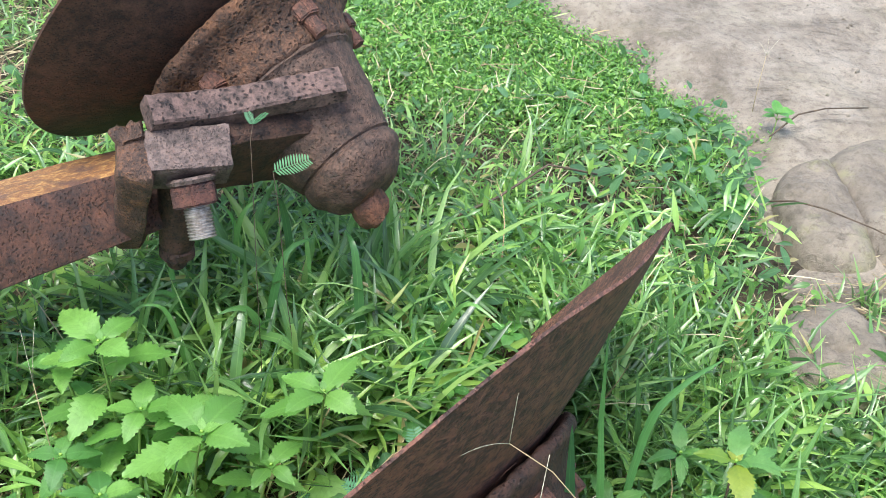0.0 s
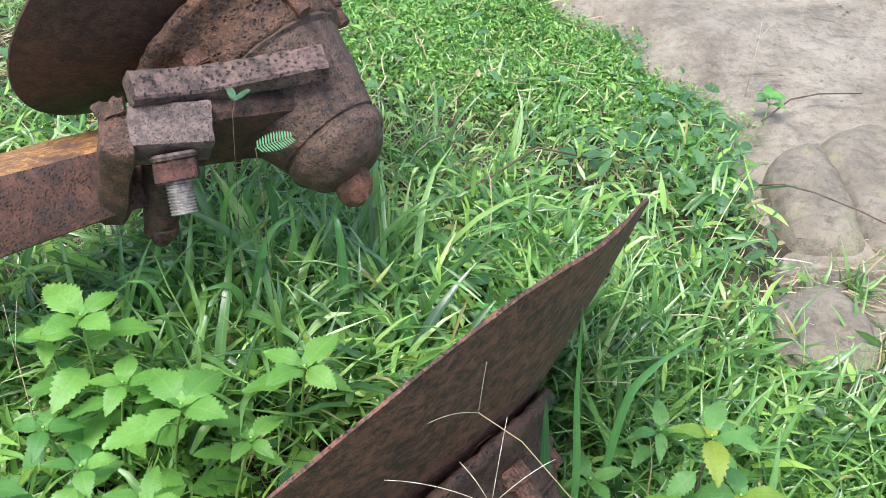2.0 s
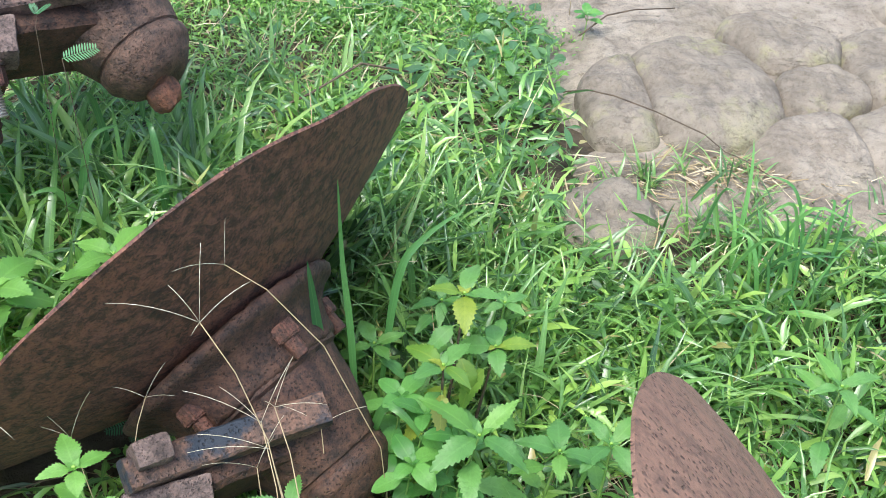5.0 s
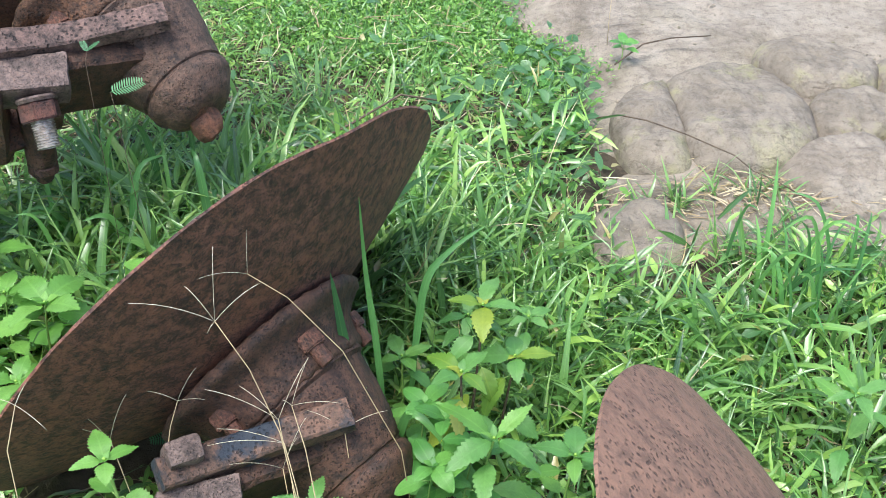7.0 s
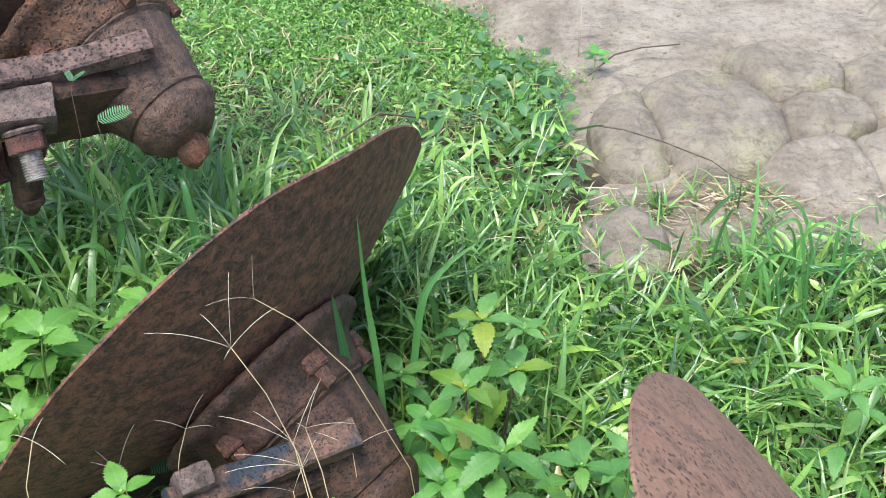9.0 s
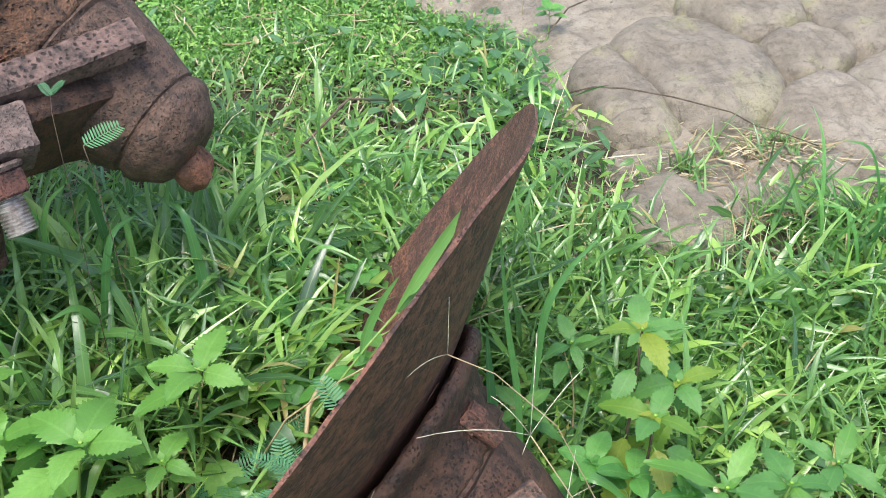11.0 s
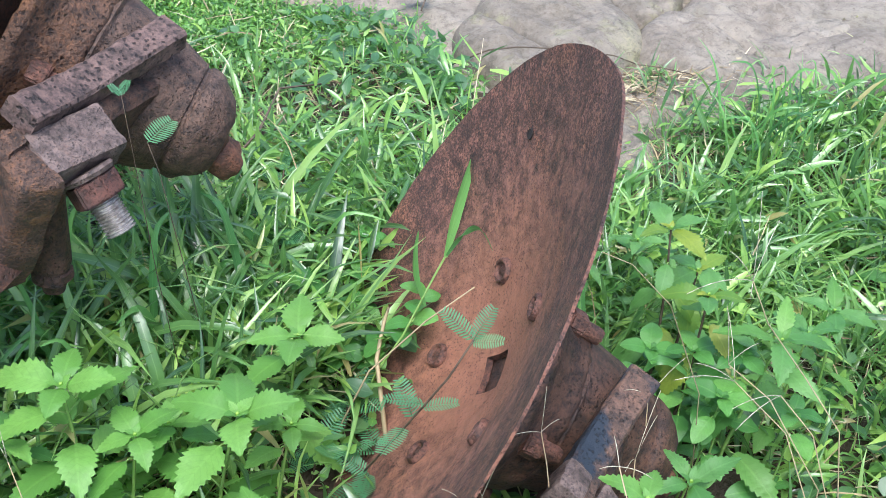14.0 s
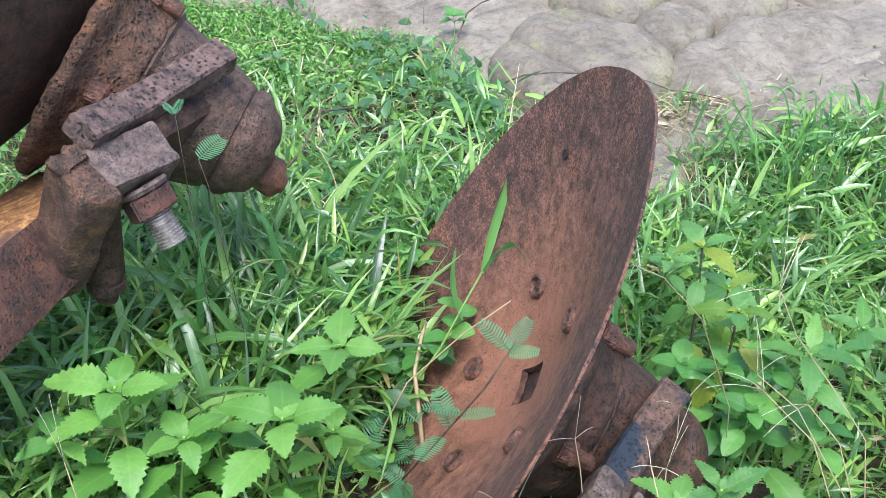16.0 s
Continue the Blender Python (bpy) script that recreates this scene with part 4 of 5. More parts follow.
# dark litter caught between the rocks
p = np.stack([RNG.normal(0.80, 0.09, 480), RNG.normal(1.245, 0.035, 480), np.zeros(480)], -1)
p[:, 2] = rock_height(p[:, 0], p[:, 1]) + RNG.uniform(0.002, 0.012, 480)
leaves("leaf_litter", p, RNG.normal(-0.4, 0.7, 480), RNG.normal(0.05, 0.12, 480), RNG.normal(0.05, 0.2, 480), RNG.uniform(0.008, 0.045, 480), RNG.uniform(0.001, 0.0026, 480),
       STRAW, "brown twigs and dead stems caught between the rocks", "litter", (0.8, 1.0, 0.9, 0.5), 0.1, RNG.normal(0, 0.6, 480))
t1 = np.stack([RNG.normal(0.71, 0.09, 17), RNG.normal(1.235, 0.035, 17), np.zeros(17)], -1)
t1[:, 2] = rock_height(t1[:, 0], t1[:, 1]) - 0.004
p = np.repeat(t1, 7, 0)
p[:, :2] += RNG.normal(0, 0.006, (len(p), 2))
n = len(p)
leaves("short_grass", p, RNG.uniform(0, 2 * np.pi, n), RNG.normal(0.95, 0.3, n), RNG.uniform(0.2, 1.3, n), RNG.uniform(0.025, 0.085, n), RNG.uniform(0.0025, 0.006, n),
       GRASS, "short grass tufts in the cracks between rocks", "grass", BLADE, 0.28, RNG.normal(0, 0.35, n))


# ---------------------------------------------------------------- single plants
def leaf_data(name, material, kind, curl=0.25):
    """One leaf of length 1 along +x, its upper side up."""
    verts, faces, uvs = [], [], []
    n = 21
    for i in range(n):
        t = i / (n - 1)
        if kind == "serrated":
            w = 0.325 * math.sin(math.pi * (0.02 + 0.97 * t) ** 0.72) ** 0.92
            w *= 0.86 + 0.22 * ((i % 2) if 3 < i < n - 1 else 0.5)
        else:
            w = 0.36 * math.sin(math.pi * (0.04 + 0.95 * t) ** 0.85) ** 0.7
        if i == n - 1:
            w = 0.004
        z = -curl * t * t + 0.06 * math.sin(t * 3)
        tooth = 0.035 if kind == "serrated" and i % 2 else 0.0
        for j, (s, lift) in enumerate(((-1, 0.10), (-0.55, 0.11), (0, 0), (0.55, 0.11), (1, 0.10))):
            wav = 0.02 * math.sin(t * 11 + s * 2)
            verts.append((t + tooth * abs(s), s * w, z + lift * w * 1.1 + wav * abs(s)))
            uvs.append(((s + 1) / 2, t))
    for i in range(n - 1):
        for j in range(4):
            a = i * 5 + j
            faces.append((a, a + 5, a + 6, a + 1))
    me = bpy.data.meshes.new(name)
    me.from_pydata(verts, [], faces)
    me.shade_smooth()
    me.materials.append(material)
    lay = me.uv_layers.new(name="UVMap")
    for lp in me.loops:
        lay.data[lp.index].uv = uvs[lp.vertex_index]
    return me


def pinnate_data(name, material, pairs=13):
    """One mimosa leaf of length 1 along +x: a rib with two rows of leaflets."""
    verts, faces = tube([(0, 0, 0), (0.5, 0, 0.03), (1, 0, 0)], [0.014, 0.011, 0.005], 5)
    verts = [tuple(v) for v in verts]
    for i in range(pairs):
        t = 0.06 + 0.93 * i / pairs
        ln = 0.24 * math.sin(math.pi * (0.18 + 0.72 * t)) + 0.03
        for s in (-1, 1):
            b = len(verts)
            d = 0.32 * ln
            z = 0.03 * math.sin(math.pi * t)
            for q, w in ((0, 0.35), (0.35, 1.0), (0.75, 0.9), (1, 0.3)):
                verts += [(t + d * q - 0.024 * w, s * ln * q, z + 0.03 * q), (t + d * q + 0.024 * w, s * ln * q, z + 0.03 * q)]
            for k in range(3):
                faces.append((b + 2 * k, b + 2 * k + 1, b + 2 * k + 3, b + 2 * k + 2))
    me = bpy.data.meshes.new(name)
    me.from_pydata(verts, [], faces)
    me.shade_smooth()
    me.materials.append(material)
    return me


SERR = [leaf_data("leaf", WEED, "serrated", c) for c in (0.06, 0.15, 0.28)]
SERR_OLD = [leaf_data("leaf", WEED_OLD, "serrated", c) for c in (0.2, 0.4)]
SERR_DARK = [leaf_data("leaf", WEED_GREEN, "serrated", c) for c in (0.15, 0.3)]
OVAL = [leaf_data("leaf", OVATE_ONE, "ovate", c) for c in (0.1, 0.25)]
PINN = pinnate_data("leaf", MIMOSA)


def leaf_at(parent, me, at, heading, climb, length, roll=0.0, wide=1.0):
    ob = new("leaf", me)
    ob.parent = parent
    ob.matrix_basis = Matrix.Translation(at) @ Matrix.Rotation(heading, 4, "Z") @ Matrix.Rotation(-climb, 4, "Y") @ Matrix.Rotation(roll, 4, "X") @ Matrix.Diagonal((length, length * wide, length, 1))
    return ob


R = random.Random(5)


def soil(x, y):
    return float(ground_z(x, y))


def weed(tip, lean, meshes, leaf, nodes, label, name="weed", wide=1.0, crown=4, stem_r=0.0028, spread=1.0, stem_mat=None, hang=0.0):
    """A weed with an upright stem, opposite leaves and a crown of leaves at its tip."""
    bx, by = tip[0] - lean[0], tip[1] - lean[1]
    bz = soil(bx, by) - 0.01
    th = tagged(new(name), label, "weed", group="broad-leaved weeds")
    th.matrix_basis = Matrix.Translation((bx, by, bz))
    top = Vector((lean[0], lean[1], tip[2] - bz))
    pts = bend((0, 0, 0), top, (lean[1] * 0.15 + R.uniform(-0.006, 0.006), -lean[0] * 0.15 + R.uniform(-0.006, 0.006), 0), 8)
    v, f = tube(pts, [stem_r * (1 - 0.55 * i / 7) for i in range(8)], 6)
    mesh_ob("stem", v, f, stem_mat or STEM, th)
    turn = R.uniform(0, 6.28)
    for k in range(nodes):
        q = 0.3 + 0.56 * k / max(1, nodes - 1) if nodes > 1 else 0.6
        i = min(6, int(q * 7))
        p = pts[i].lerp(pts[i + 1], q * 7 - i)
        for s in (0, math.pi):
            ln = leaf * R.uniform(0.85, 1.15) * (1.1 - 0.2 * q)
            h = turn + k * 1.57 + s + R.uniform(-0.3, 0.3)
            d = Vector((math.cos(h), math.sin(h), 0.5)) * leaf * 0.24 * spread
            v, f = tube([p, p + d * 0.5 + Vector((0, 0, 0.002)), p + d], [0.0012, 0.001, 0.0009], 4)
            mesh_ob("leaf_stalk", v, f, STEM, th)
            leaf_at(th, R.choice(meshes), p + d, h, R.uniform(-0.35, 0.2) - hang, ln, R.uniform(-0.35, 0.35), wide * R.uniform(0.9, 1.1))
    for k in range(crown):
        h = turn + 0.8 + k * 2 * math.pi / crown + R.uniform(-0.25, 0.25)
        d = Vector((math.cos(h), math.sin(h), 0.35)) * leaf * 0.10
        leaf_at(th, R.choice(meshes), top + d, h, R.uniform(-0.05, 0.4), leaf * R.uniform(0.7, 1.05), R.uniform(-0.25, 0.25), wide * R.uniform(0.85, 1.05))
    for k in range(4):
        leaf_at(th, R.choice(meshes), top, turn + k * 1.57, 0.75, leaf * R.uniform(0.22, 0.34), 0, wide)
    if crown == 4 and stem_r > 0.0025:
        bud = lathe([(0, 0.0), (0.0016, 0.001), (0.0021, 0.0028), (0.0016, 0.0045), (0, 0.0055)], 8)
        part("bud", bud, BUD, th, "small yellow-green flower bud", Matrix.Translation(top))
    return th


BRIGHT = "bright green weed with serrated leaves growing beside the plough"
for tip, lean, size, n, kind in (((-0.079, 0.887, 0.117), (0.012, -0.02), 0.058, 2, SERR), ((-0.196, 0.796, 0.142), (0.02, -0.03), 0.070, 3, SERR), ((-0.323, 0.900, 0.165), (-0.015, 0.0), 0.064, 5, SERR),
                                 ((-0.275, 0.86, 0.105), (0.02, -0.02), 0.048, 3, SERR), ((-0.232, 0.885, 0.075), (0.02, 0.02), 0.042, 2, SERR_DARK + SERR), ((-0.130, 0.815, 0.075), (0.03, 0.0), 0.044, 2, SERR),
                                 ((-0.36, 0.83, 0.06), (-0.03, 0.0), 0.042, 2, SERR_DARK), ((-0.30, 0.765, 0.075), (0.0, -0.02), 0.046, 3, SERR_DARK + SERR), ((-0.22, 0.715, 0.085), (0.02, -0.03), 0.046, 3, SERR),
                                 ((-0.38, 0.93, 0.10), (-0.03, 0.0), 0.046, 2, SERR_DARK + SERR), ((-0.40, 0.75, 0.05), (-0.02, 0.0), 0.044, 2, SERR_DARK), ((-0.019, 0.449, 0.242), (0.0, 0.01), 0.036, 2, SERR)):
    weed(tip, lean, kind, size, n, BRIGHT)
OLD = "yellowing weed with serrated leaves and a brown leaf among the grass"
for tip, lean, n in (((0.345, 0.765, 0.165), (0.03, 0.03), 5), ((0.318, 0.675, 0.140), (0.0, -0.02), 4), ((0.385, 0.745, 0.10), (0.03, 0.0), 3)):
    weed(tip, lean, SERR_OLD + SERR_DARK, 0.052, n, OLD, wide=0.85, stem_mat=TWIG, crown=4, hang=0.55)
for tip, lean, n, sz, w in (((0.243, 0.81, 0.04), (0.0, 0.01), 3, 0.042, 1.05), ((0.354, 0.595, 0.115), (0.02, -0.03), 3, 0.07, 0.85), ((0.45, 0.62, 0.06), (0.02, 0.0), 3, 0.05, 1.0),
                       ((0.51, 0.63, 0.06), (0.02, 0.02), 3, 0.05, 0.9), ((0.80, 0.71, 0.07), (0.0, 0.02), 3, 0.05, 0.8), ((0.41, 0.865, 0.06), (0.01, 0.0), 3, 0.04, 0.9),
                       ((0.33, 0.88, 0.05), (0.01, 0.0), 3, 0.04, 0.9), ((0.155, 0.53, 0.075), (0.01, -0.01), 2, 0.055, 0.85)):
    weed(tip, lean, SERR_DARK + SERR[:1], sz, n, "green weed with toothed leaves in long grass", wide=w * 0.8)
for tip, lean in (((0.262, 0.672, 0.0), (0.01, 0.0)), ((0.30, 0.63, 0.02), (0.02, 0.0)), ((0.215, 0.655, 0.0), (0.0, 0.0)), ((0.36, 0.56, 0.03), (0.02, 0.0)), ((0.07, 1.0, 0.02), (0.0, 0.0)), ((0.30, 0.665, 0.075), (0.02, 0.0)), ((0.335, 0.625, 0.08), (0.02, 0.0)), ((0.285, 0.605, 0.06), (0.02, -0.01)), ((0.275, 0.705, 0.06), (0.02, 0.0)), 
                  ((0.03, 1.06, 0.03), (0.0, 0.01)), ((0.10, 1.05, 0.02), (0.0, 0.01)), ((0.145, 1.09, 0.035), (0.01, 0.01)), ((0.02, 0.96, 0.0), (0.0, 0.01)), ((0.64, 1.69, 0.04), (0.02, 0.02)),
                  ((0.53, 1.44, 0.02), (0.02, 0.0)), ((0.50, 1.40, 0.02), (0.0, 0.0)), ((0.47, 1.56, 0.03), (0.0, 0.0))):
    weed(tip, lean, OVAL, (0.042 if tip[1] < 0.75 else 0.030) * R.uniform(0.8, 1.15), 3 if tip[2] > 0.045 else 2, "low dark green weed with smooth oval leaves", wide=0.95, crown=4, stem_r=0.0018)


def mimosa(points, feet, label, thick=0.0016):
    """A trailing mimosa stem with feathery leaves; feet: (place on the stem 0 to 1, heading, climb, length)."""
    th = tagged(new("mimosa_plant"), label, "mimosa", group="feathery mimosa plants")
    o = Vector(points[0])
    th.matrix_basis = Matrix.Translation(o)
    pts = [Vector(p) - o for p in points]
    v, f = tube(pts, [thick * (1 - 0.4 * i / len(pts)) for i in range(len(pts))], 6)
    mesh_ob("stem", v, f, TWIG, th)
    for q, h, c, ln, *face in feet:
        x = q * (len(pts) - 1)
        i = min(int(x), len(pts) - 2)
        leaf_at(th, PINN, pts[i].lerp(pts[i + 1], x - i), h, c, ln, face[0] if face else R.uniform(-0.4, 0.4))
    return th


mimosa([(-0.045, 0.86, -0.13), (-0.04, 0.80, -0.02), (-0.028, 0.76, 0.06), (0.005, 0.733, 0.135), (0.032, 0.730, 0.175)],
       [(1.0, 1.9, 0.4, 0.045), (1.0, 0.2, 0.7, 0.04), (0.98, -0.9, 0.3, 0.035), (0.62, 2.6, 0.2, 0.045), (0.6, -0.5, 0.1, 0.04), (0.55, 1.5, 0.8, 0.045), (0.5, 3.6, 0.1, 0.05)],
       "mimosa with feathery leaves climbing before the rusty disc")
mimosa([(-0.12, 1.02, -0.04), (-0.135, 1.03, 0.12), (-0.145, 1.05, 0.26), (-0.150, 1.058, 0.292)], [(1.0, 0.55, 0.05, 0.048, 0.4)], "thin mimosa stem with a feathery leaf before the hub", 0.0006)
mimosa([(-0.165, 1.0, -0.04), (-0.17, 1.03, 0.15), (-0.172, 1.05, 0.34), (-0.170, 1.058, 0.353)], [(1.0, 0.8, 0.3, 0.022), (1.0, 2.2, 0.6, 0.018)], "thin mimosa stem beside the pitted bar", 0.0005)
for x, y in ((0.0, 0.95), (0.02, 0.98), (0.005, 1.19), (-0.025, 1.25), (0.03, 1.15), (0.07, 1.22), (-0.03, 0.89), (-0.06, 0.80), (-0.07, 0.76), (-0.03, 0.83), (0.12, 1.3), (-0.09, 0.86)):
    z = soil(x, y)
    mimosa([(x, y, z - 0.01), (x + 0.01, y, z + 0.03), (x + 0.02, y + 0.01, z + 0.055)], [(q, R.uniform(0, 6.28), R.uniform(0, 0.5), R.uniform(0.03, 0.055)) for q in (0.6, 0.8, 0.9, 1.0, 1.0)], "low mimosa with folded feathery leaves in the grass")


def broad_blade(points, width, label, name="grass_blade", seed=0, mat=None):
    """One broad grass leaf along points."""
    th_pts = [Vector(p) for p in points]
    fine = []
    n = len(th_pts) - 1
    for s in range(13):
        x = n * s / 12
        i = min(int(x), n - 1)
        f = x - i
        p0, p1, p2, p3 = th_pts[max(i - 1, 0)], th_pts[i], th_pts[i + 1], th_pts[min(i + 2, n)]
        fine.append(0.5 * ((2 * p1) + (p2 - p0) * f + (2 * p0 - 5 * p1 + 4 * p2 - p3) * f * f + (3 * p1 - p0 - 3 * p2 + p3) * f ** 3))
    verts, uvs, faces = [], [], []
    for s, p in enumerate(fine):
        d = (fine[min(s + 1, 12)] - fine[max(s - 1, 0)]).normalized()
        side = d.cross(Vector((0.25, -0.75, 0.6))).normalized()
        up = side.cross(d)
        q = s / 12
        w = width / 2 * (0.35 + 0.65 * min(1, q * 4)) * (1 - max(0, q - 0.45) / 0.55) ** 0.8 + 0.0003
        for k in (-1, 0, 1):
            verts.append(p + side * k * w + up * abs(k) * w * 0.3)
            uvs.append(((k + 1) / 2, q))
    for s in range(12):
        for k in (0, 1):
            a = s * 3 + k
            faces.append((a, a + 1, a + 4, a + 3))
    return verts, faces, uvs


def tall_grass(stem, blades, label, r=0.0014):
    th = tagged(new("tall_grass"), label, "grass", group="single tall grasses")
    o = Vector(stem[0])
    th.matrix_basis = Matrix.Translation(o)
    v, f = tube([Vector(p) - o for p in stem], [r] * len(stem), 6)
    mesh_ob("stem", v, f, STEM, th)
    for pts, w in blades:
        v, f, uv = broad_blade([Vector(p) - o for p in pts], w, "")
        mesh_ob("blade", v, f, BLADE_ONE, th, uvs=uv)
    return th


tall_grass([(0.0, 0.90, -0.06), (0.03, 0.90, 0.0), (0.056, 0.885, 0.055), (0.10, 0.90, 0.095), (0.135, 0.915, 0.117)],
           [([(0.135, 0.915, 0.117), (0.18, 0.955, 0.14), (0.235, 1.0, 0.165), (0.275, 1.03, 0.18)], 0.014),
            ([(0.086, 0.885, 0.085), (0.105, 0.93, 0.085), (0.135, 0.975, 0.085), (0.165, 1.01, 0.085)], 0.011),
            ([(0.137, 0.915, 0.118), (0.155, 0.91, 0.145), (0.148, 0.872, 0.178), (0.125, 0.82, 0.19)], 0.007)], "tall green grass with broad blades before the rusty disc")
for blades in ([([(0.19, 0.715, -0.1), (0.184, 0.73, 0.05), (0.176, 0.74, 0.15), (0.168, 0.74, 0.235)], 0.016), ([(0.21, 0.70, -0.1), (0.205, 0.71, 0.02), (0.20, 0.70, 0.09), (0.212, 0.69, 0.02)], 0.016)],
               [([(0.225, 0.74, -0.1), (0.215, 0.76, 0.1), (0.205, 0.78, 0.2), (0.20, 0.80, 0.30)], 0.008), ([(0.225, 0.70, -0.1), (0.25, 0.69, 0.05), (0.28, 0.67, 0.06), (0.32, 0.65, 0.0)], 0.011)],
               [([(0.25, 0.80, -0.06), (0.27, 0.84, 0.12), (0.30, 0.86, 0.17), (0.35, 0.88, 0.20)], 0.010)]):
    b = blades[0][0][0]
    tall_grass([(b[0] + 0.004, b[1], b[2] - 0.02), (b[0] + 0.003, b[1] + 0.002, b[2] + 0.02), (b[0], b[1], b[2] + 0.04)], blades, "tall broad grass beside the hub of the disc")
for k in range(18):
    x, y = R.gauss(-0.12, 0.09), R.gauss(1.09, 0.07)
    z = soil(x, y)
    h, a = R.uniform(0.10, 0.2), R.uniform(0, 6.28)
    rch = R.uniform(0.02, 0.09)
    if y > 1.13 and x > -0.12:
        h *= 0.5
    bl = [(x, y, z), (x + rch * 0.25 * math.cos(a), y + rch * 0.25 * math.sin(a), z + h * 0.6), (x + rch * 0.65 * math.cos(a), y + rch * 0.65 * math.sin(a), z + h), (x + rch * 1.3 * math.cos(a), y + rch * 1.3 * math.sin(a), z + h * R.uniform(0.75, 1.15))]
    tall_grass([(x, y, z - 0.02), (x, y, z + 0.005), (x + 0.001, y, z + 0.02)], [(bl, R.uniform(0.006, 0.012))], "broad grass blade in the shade under the beam")
for k in range(26):
    x, y = (R.gauss(0.84, 0.10), R.gauss(1.03, 0.04)) if k > 12 else (R.gauss(0.80, 0.022), R.gauss(0.975, 0.015))
    z = soil(x, y)
    h, a = R.uniform(0.07, 0.17) + (0.06 if k <= 12 else 0.0), R.uniform(0, 6.28)
    rch = R.uniform(0.02, 0.10)
    bl = [(x, y, z), (x + rch * 0.25 * math.cos(a), y + rch * 0.25 * math.sin(a), z + h * 0.6), (x + rch * 0.65 * math.cos(a), y + rch * 0.65 * math.sin(a), z + h), (x + rch * 1.2 * math.cos(a), y + rch * 1.2 * math.sin(a), z + h * R.uniform(0.85, 1.2))]
    tall_grass([(x, y, z - 0.02), (x, y, z + 0.005), (x + 0.001, y, z + 0.02)], [(bl, R.uniform(0.004, 0.008))], "tall grass tuft at the edge of the rock")


def seed_head(stem, fingers, label, r=0.0006):
    """A dry grass stalk with finger-like seed spikes."""
    th = tagged(new("seed_grass"), label, "grass", group="dry seed stalks")
    o = Vector(stem[0])
    th.matrix_basis = Matrix.Translation(o)
    pts = [Vector(p) - o for p in stem]
    v, f = tube(pts, [r * 1.2 * (1 - 0.4 * i / len(pts)) for i in range(len(pts))], 5)
    mesh_ob("stalk", v, f, STRAW, th)
    for d in fingers:
        top = pts[-1]
        end = top + Vector(d)
        v, f = tube(bend(top, end, (0, 0, Vector(d).length * 0.08), 7), [0.00028, 0.0003, 0.00034, 0.00034, 0.00034, 0.0003, 0.0002], 5)
        mesh_ob("seed_spike", v, f, SEED, th)
    return th


DRY = "thin grass stalk with pale finger-like seed spikes before the plough"
seed_head([(0.20, 0.37, -0.12), (0.185, 0.39, 0.12), (0.164, 0.41, 0.245), (0.150, 0.445, 0.285), (0.123, 0.476, 0.335), (0.097, 0.483, 0.386)],
          [(-0.074, 0.003, 0.018), (0.005, 0.015, 0.072), (0.042, 0.018, 0.030), (-0.024, 0.01, 0.032), (-0.007, -0.006, -0.009)], DRY)
seed_head([(0.27, 0.60, -0.11), (0.25, 0.61, 0.08), (0.19, 0.625, 0.22), (0.135, 0.635, 0.287), (0.096, 0.639, 0.315)], [(-0.043, -0.035, 0.021), (0.003, 0.009, 0.050)], DRY)
seed_head([(0.17, 0.39, -0.12), (0.168, 0.40, 0.12), (0.154, 0.45, 0.215), (0.138, 0.501, 0.244)], [(-0.07, 0.012, 0.029), (-0.038, 0.019, 0.027), (0.028, 0.045, 0.040)], DRY)
seed_head([(0.19, 0.40, -0.12), (0.185, 0.42, 0.15), (0.165, 0.48, 0.225), (0.149, 0.519, 0.245)], [(0.048, 0.005, -0.002), (0.017, 0.027, 0.040), (-0.008, -0.004, 0.012)], DRY)
seed_head([(0.18, 0.37, -0.12), (0.176, 0.39, 0.13), (0.162, 0.43, 0.225), (0.149, 0.462, 0.253)], [(-0.062, 0.003, 0.016), (-0.07, -0.010, 0.007)], DRY)
seed_head([(-0.02, 0.53, -0.12), (-0.015, 0.54, 0.0), (-0.006, 0.555, 0.10), (0.003, 0.581, 0.150), (0.010, 0.60, 0.170)], [(-0.034, 0.007, 0.008), (0.028, 0.006, -0.004), (0.02, 0.02, 0.03)], DRY)
seed_head([(-0.085, 0.37, -0.12), (-0.088, 0.39, 0.15), (-0.084, 0.409, 0.30), (-0.078, 0.435, 0.330)], [(0.008, 0.016, 0.012), (-0.016, 0.004, 0.004), (0.027, -0.011, -0.02)], DRY)
seed_head([(0.13, 0.57, -0.11), (0.125, 0.57, 0.0), (0.12, 0.575, 0.09)], [(-0.05, -0.03, 0.04), (0.03, 0.01, 0.07), (0.02, 0.0, 0.05)], DRY)
seed_head([(0.20, 0.62, -0.11), (0.19, 0.62, 0.02), (0.185, 0.625, 0.10)], [(0.05, 0.0, 0.03), (-0.04, 0.0, 0.03)], DRY)
seed_head([(-0.05, 0.58, -0.12), (-0.06, 0.585, 0.03), (-0.07, 0.59, 0.12)], [(-0.04, 0.0, 0.06), (0.03, 0.0, 0.07), (-0.05, 0.01, 0.01)], DRY)
seed_head([(0.62, 1.76, -0.02), (0.62, 1.765, 0.05), (0.622, 1.77, 0.11)], [(-0.016, 0.01, 0.02), (0.0, 0.01, 0.03), (0.018, 0.006, 0.028)], "thin grass stalk with seed spikes at the edge of the rock")
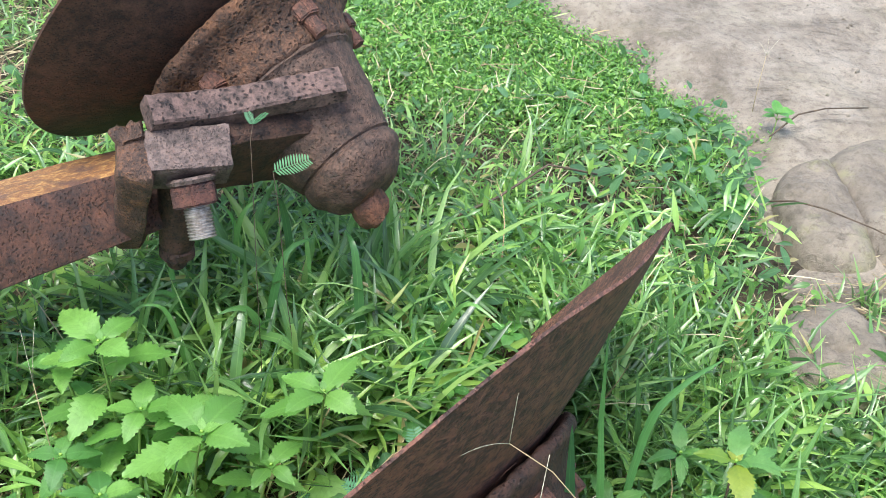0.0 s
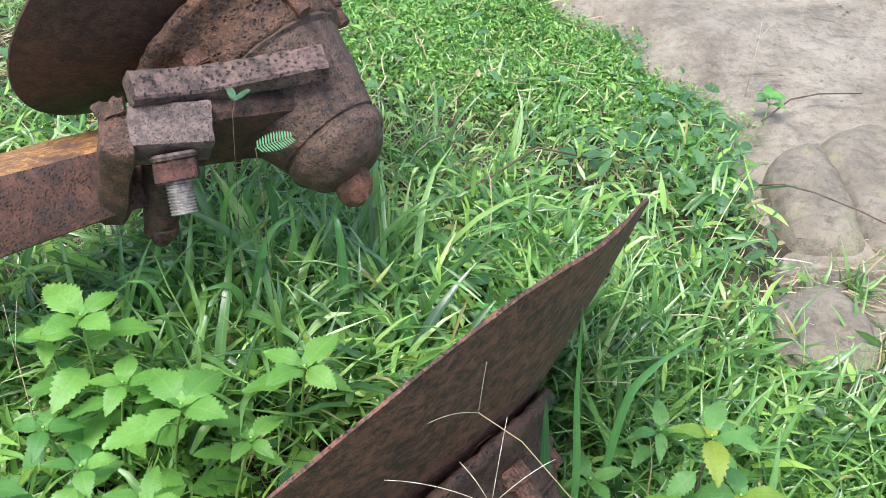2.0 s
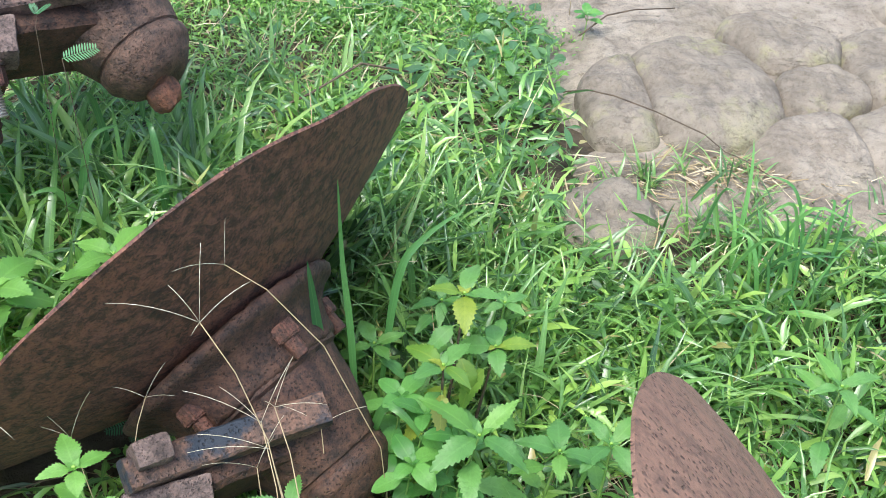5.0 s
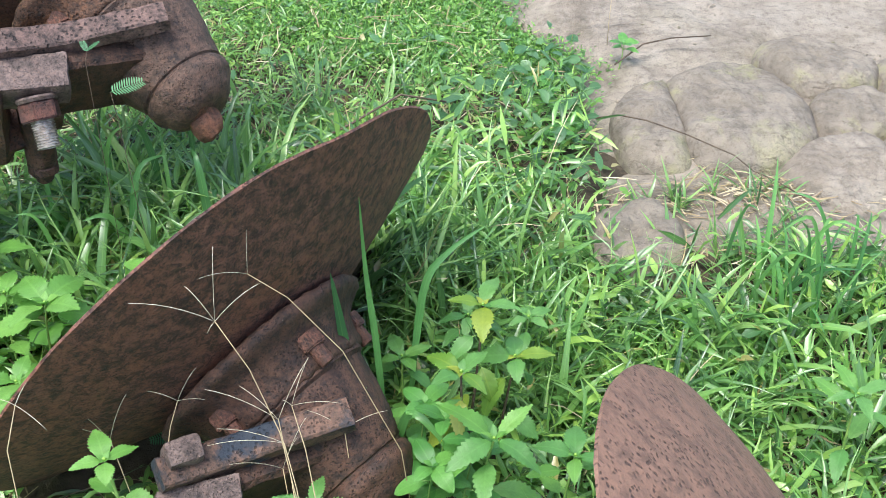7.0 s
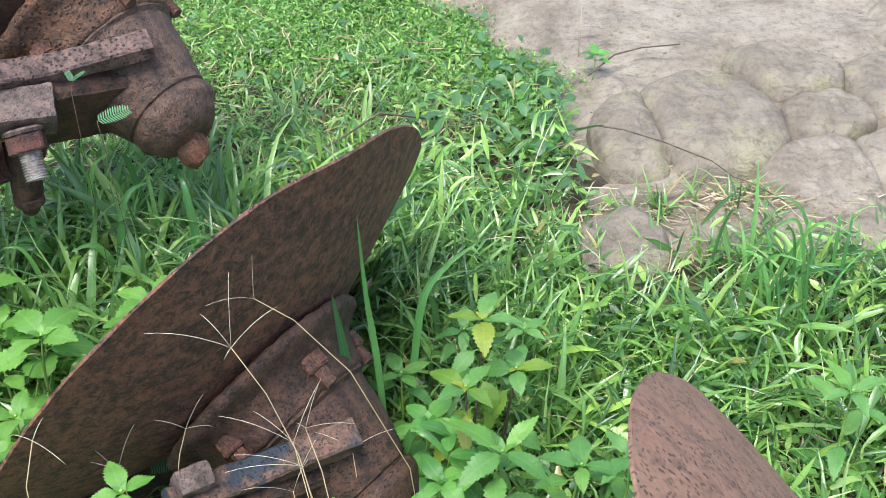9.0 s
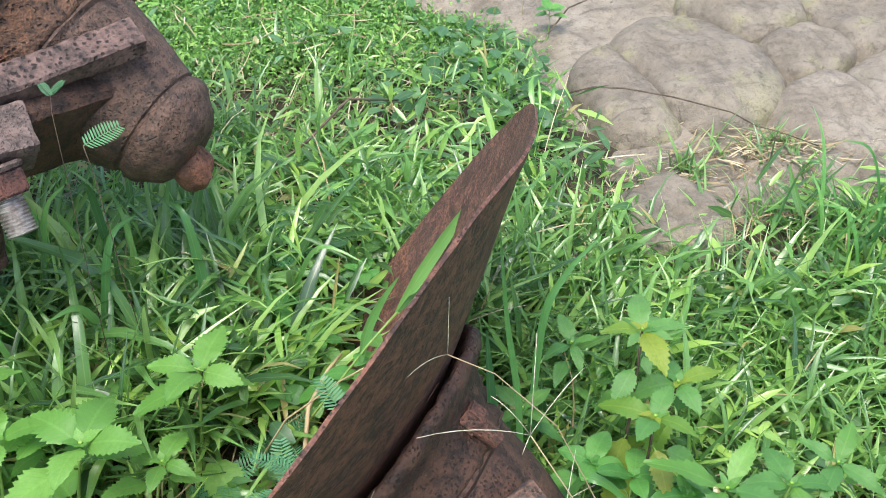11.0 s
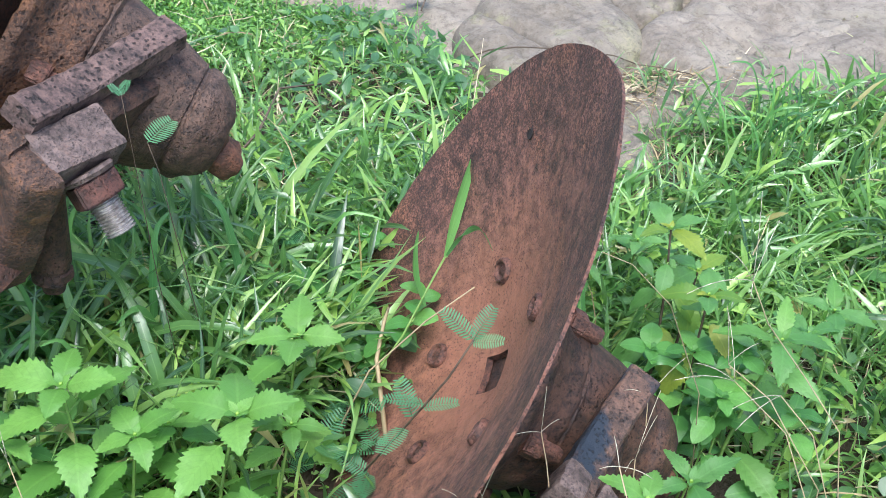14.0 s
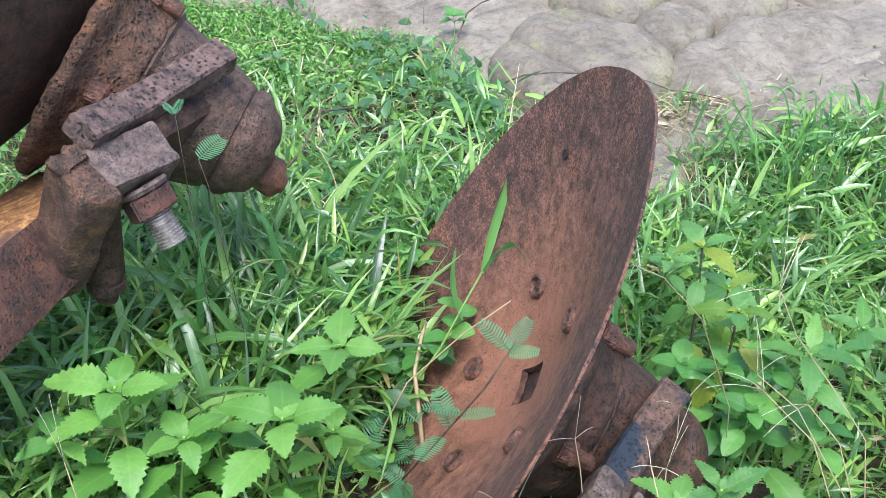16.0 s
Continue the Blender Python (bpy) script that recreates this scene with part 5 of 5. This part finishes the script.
seed_head([(-0.38, 0.86, -0.1), (-0.385, 0.865, 0.05), (-0.39, 0.87, 0.13)], [(-0.01, 0.02, 0.06), (0.005, 0.025, 0.065)], "thin grass stalk with seed spikes among the weeds")


def stick(points, r, label, name="twig", mat=None):
    o = Vector(points[0])
    v, f = tube([Vector(p) - o for p in points], [r * (1 - 0.5 * i / len(points)) for i in range(len(points))], 6)
    return tagged(mesh_ob(name, v, f, mat or TWIG, m=Matrix.Translation(o)), label, "twig", group="twigs and runners")


stick([(0.52, 1.47, 0.0), (0.60, 1.42, 0.042), (0.64, 1.39, 0.05), (0.70, 1.345, 0.05), (0.773, 1.295, 0.04), (0.80, 1.262, 0.03), (0.83, 1.245, 0.025), (0.87, 1.20, 0.02)], 0.0015, "brown vine runner lying across the sandstone rock")
stick([(0.62, 1.645, 0.02), (0.68, 1.70, 0.035), (0.74, 1.735, 0.03), (0.82, 1.745, 0.03)], 0.0018, "thin bent brown twig on the rock edge")
stick([(1.0, 2.18, 0.02), (1.06, 2.185, 0.03), (1.12, 2.17, 0.022)], 0.004, "short dry stick on pale bedrock")
stick([(0.06, 1.35, 0.02), (0.14, 1.38, 0.05), (0.22, 1.46, 0.06), (0.3, 1.47, 0.04)], 0.0025, "thin brown twig lying in the grass")
stick([(0.0, 0.83, -0.06), (0.03, 0.90, 0.02), (0.06, 0.93, 0.04), (0.08, 0.95, 0.04)], 0.003, "pale dry stalk leaning before the disc", mat=STRAW)
stick([(-0.06, 0.87, -0.06), (0.0, 0.87, 0.04), (0.055, 0.84, 0.11), (0.095, 0.81, 0.16)], 0.0012, "long dry straw crossing the disc face", mat=STRAW)

# loose gravel and chips on the bedrock
gp = RNG.uniform(0, 1, (240, 2)) * np.array([1.1, 1.0]) + np.array([0.6, 1.2])
gp = np.concatenate([gp, RNG.normal(0, 1, (60, 2)) * np.array([0.05, 0.03]) + np.array([1.05, 1.72])])
gp = gp[rock_depth(gp[:, 0], gp[:, 1]) > 0.03]
gv, gf = [], []
for x, y in gp:
    r = float(RNG.uniform(0.0015, 0.005))
    z = float(rock_height(x, y)) + r * 0.3
    b = len(gv)
    for dx, dy, dz in ((1, 0, 0), (0.2, 1, 0.1), (-1, 0.1, 0), (0, -0.9, 0.1), (0, 0, 0.8), (0, 0, -0.6)):
        k = float(RNG.uniform(0.7, 1.3)) * r
        gv.append((x + dx * k, y + dy * k, z + dz * k))
    gf += [(b + i, b + (i + 1) % 4, b + 4) for i in range(4)] + [(b + (i + 1) % 4, b + i, b + 5) for i in range(4)]
tagged(mesh_ob("gravel", gv, gf, STONE, smooth=False), "small dark gravel chips on the pale bedrock", "gravel", kind="stuff")


# an oval-leaved vine against the lower edge of the disc
vine = tagged(new("vine"), "oval-leaved green vine climbing against the rusty disc", "vine")
vine.matrix_basis = Matrix.Translation((0.0, 0.96, -0.08))
vp = [Vector(p) - Vector((0.0, 0.96, -0.08)) for p in ((0.0, 0.96, -0.08), (0.03, 0.93, 0.0), (0.06, 0.915, 0.03), (0.085, 0.905, 0.05), (0.12, 0.93, 0.06))]
vv, vf = tube(vp, [0.0018, 0.0017, 0.0015, 0.0012, 0.001], 6)
mesh_ob("stem", vv, vf, STEM, vine)
for k in range(15):
    x = (0.2 + 0.8 * k / 14) * (len(vp) - 1)
    i = min(int(x), len(vp) - 2)
    leaf_at(vine, R.choice(OVAL), vp[i].lerp(vp[i + 1], x - i), k * 2.4, R.uniform(-0.1, 0.5), R.uniform(0.022, 0.034), R.uniform(-0.4, 0.4), 1.15)
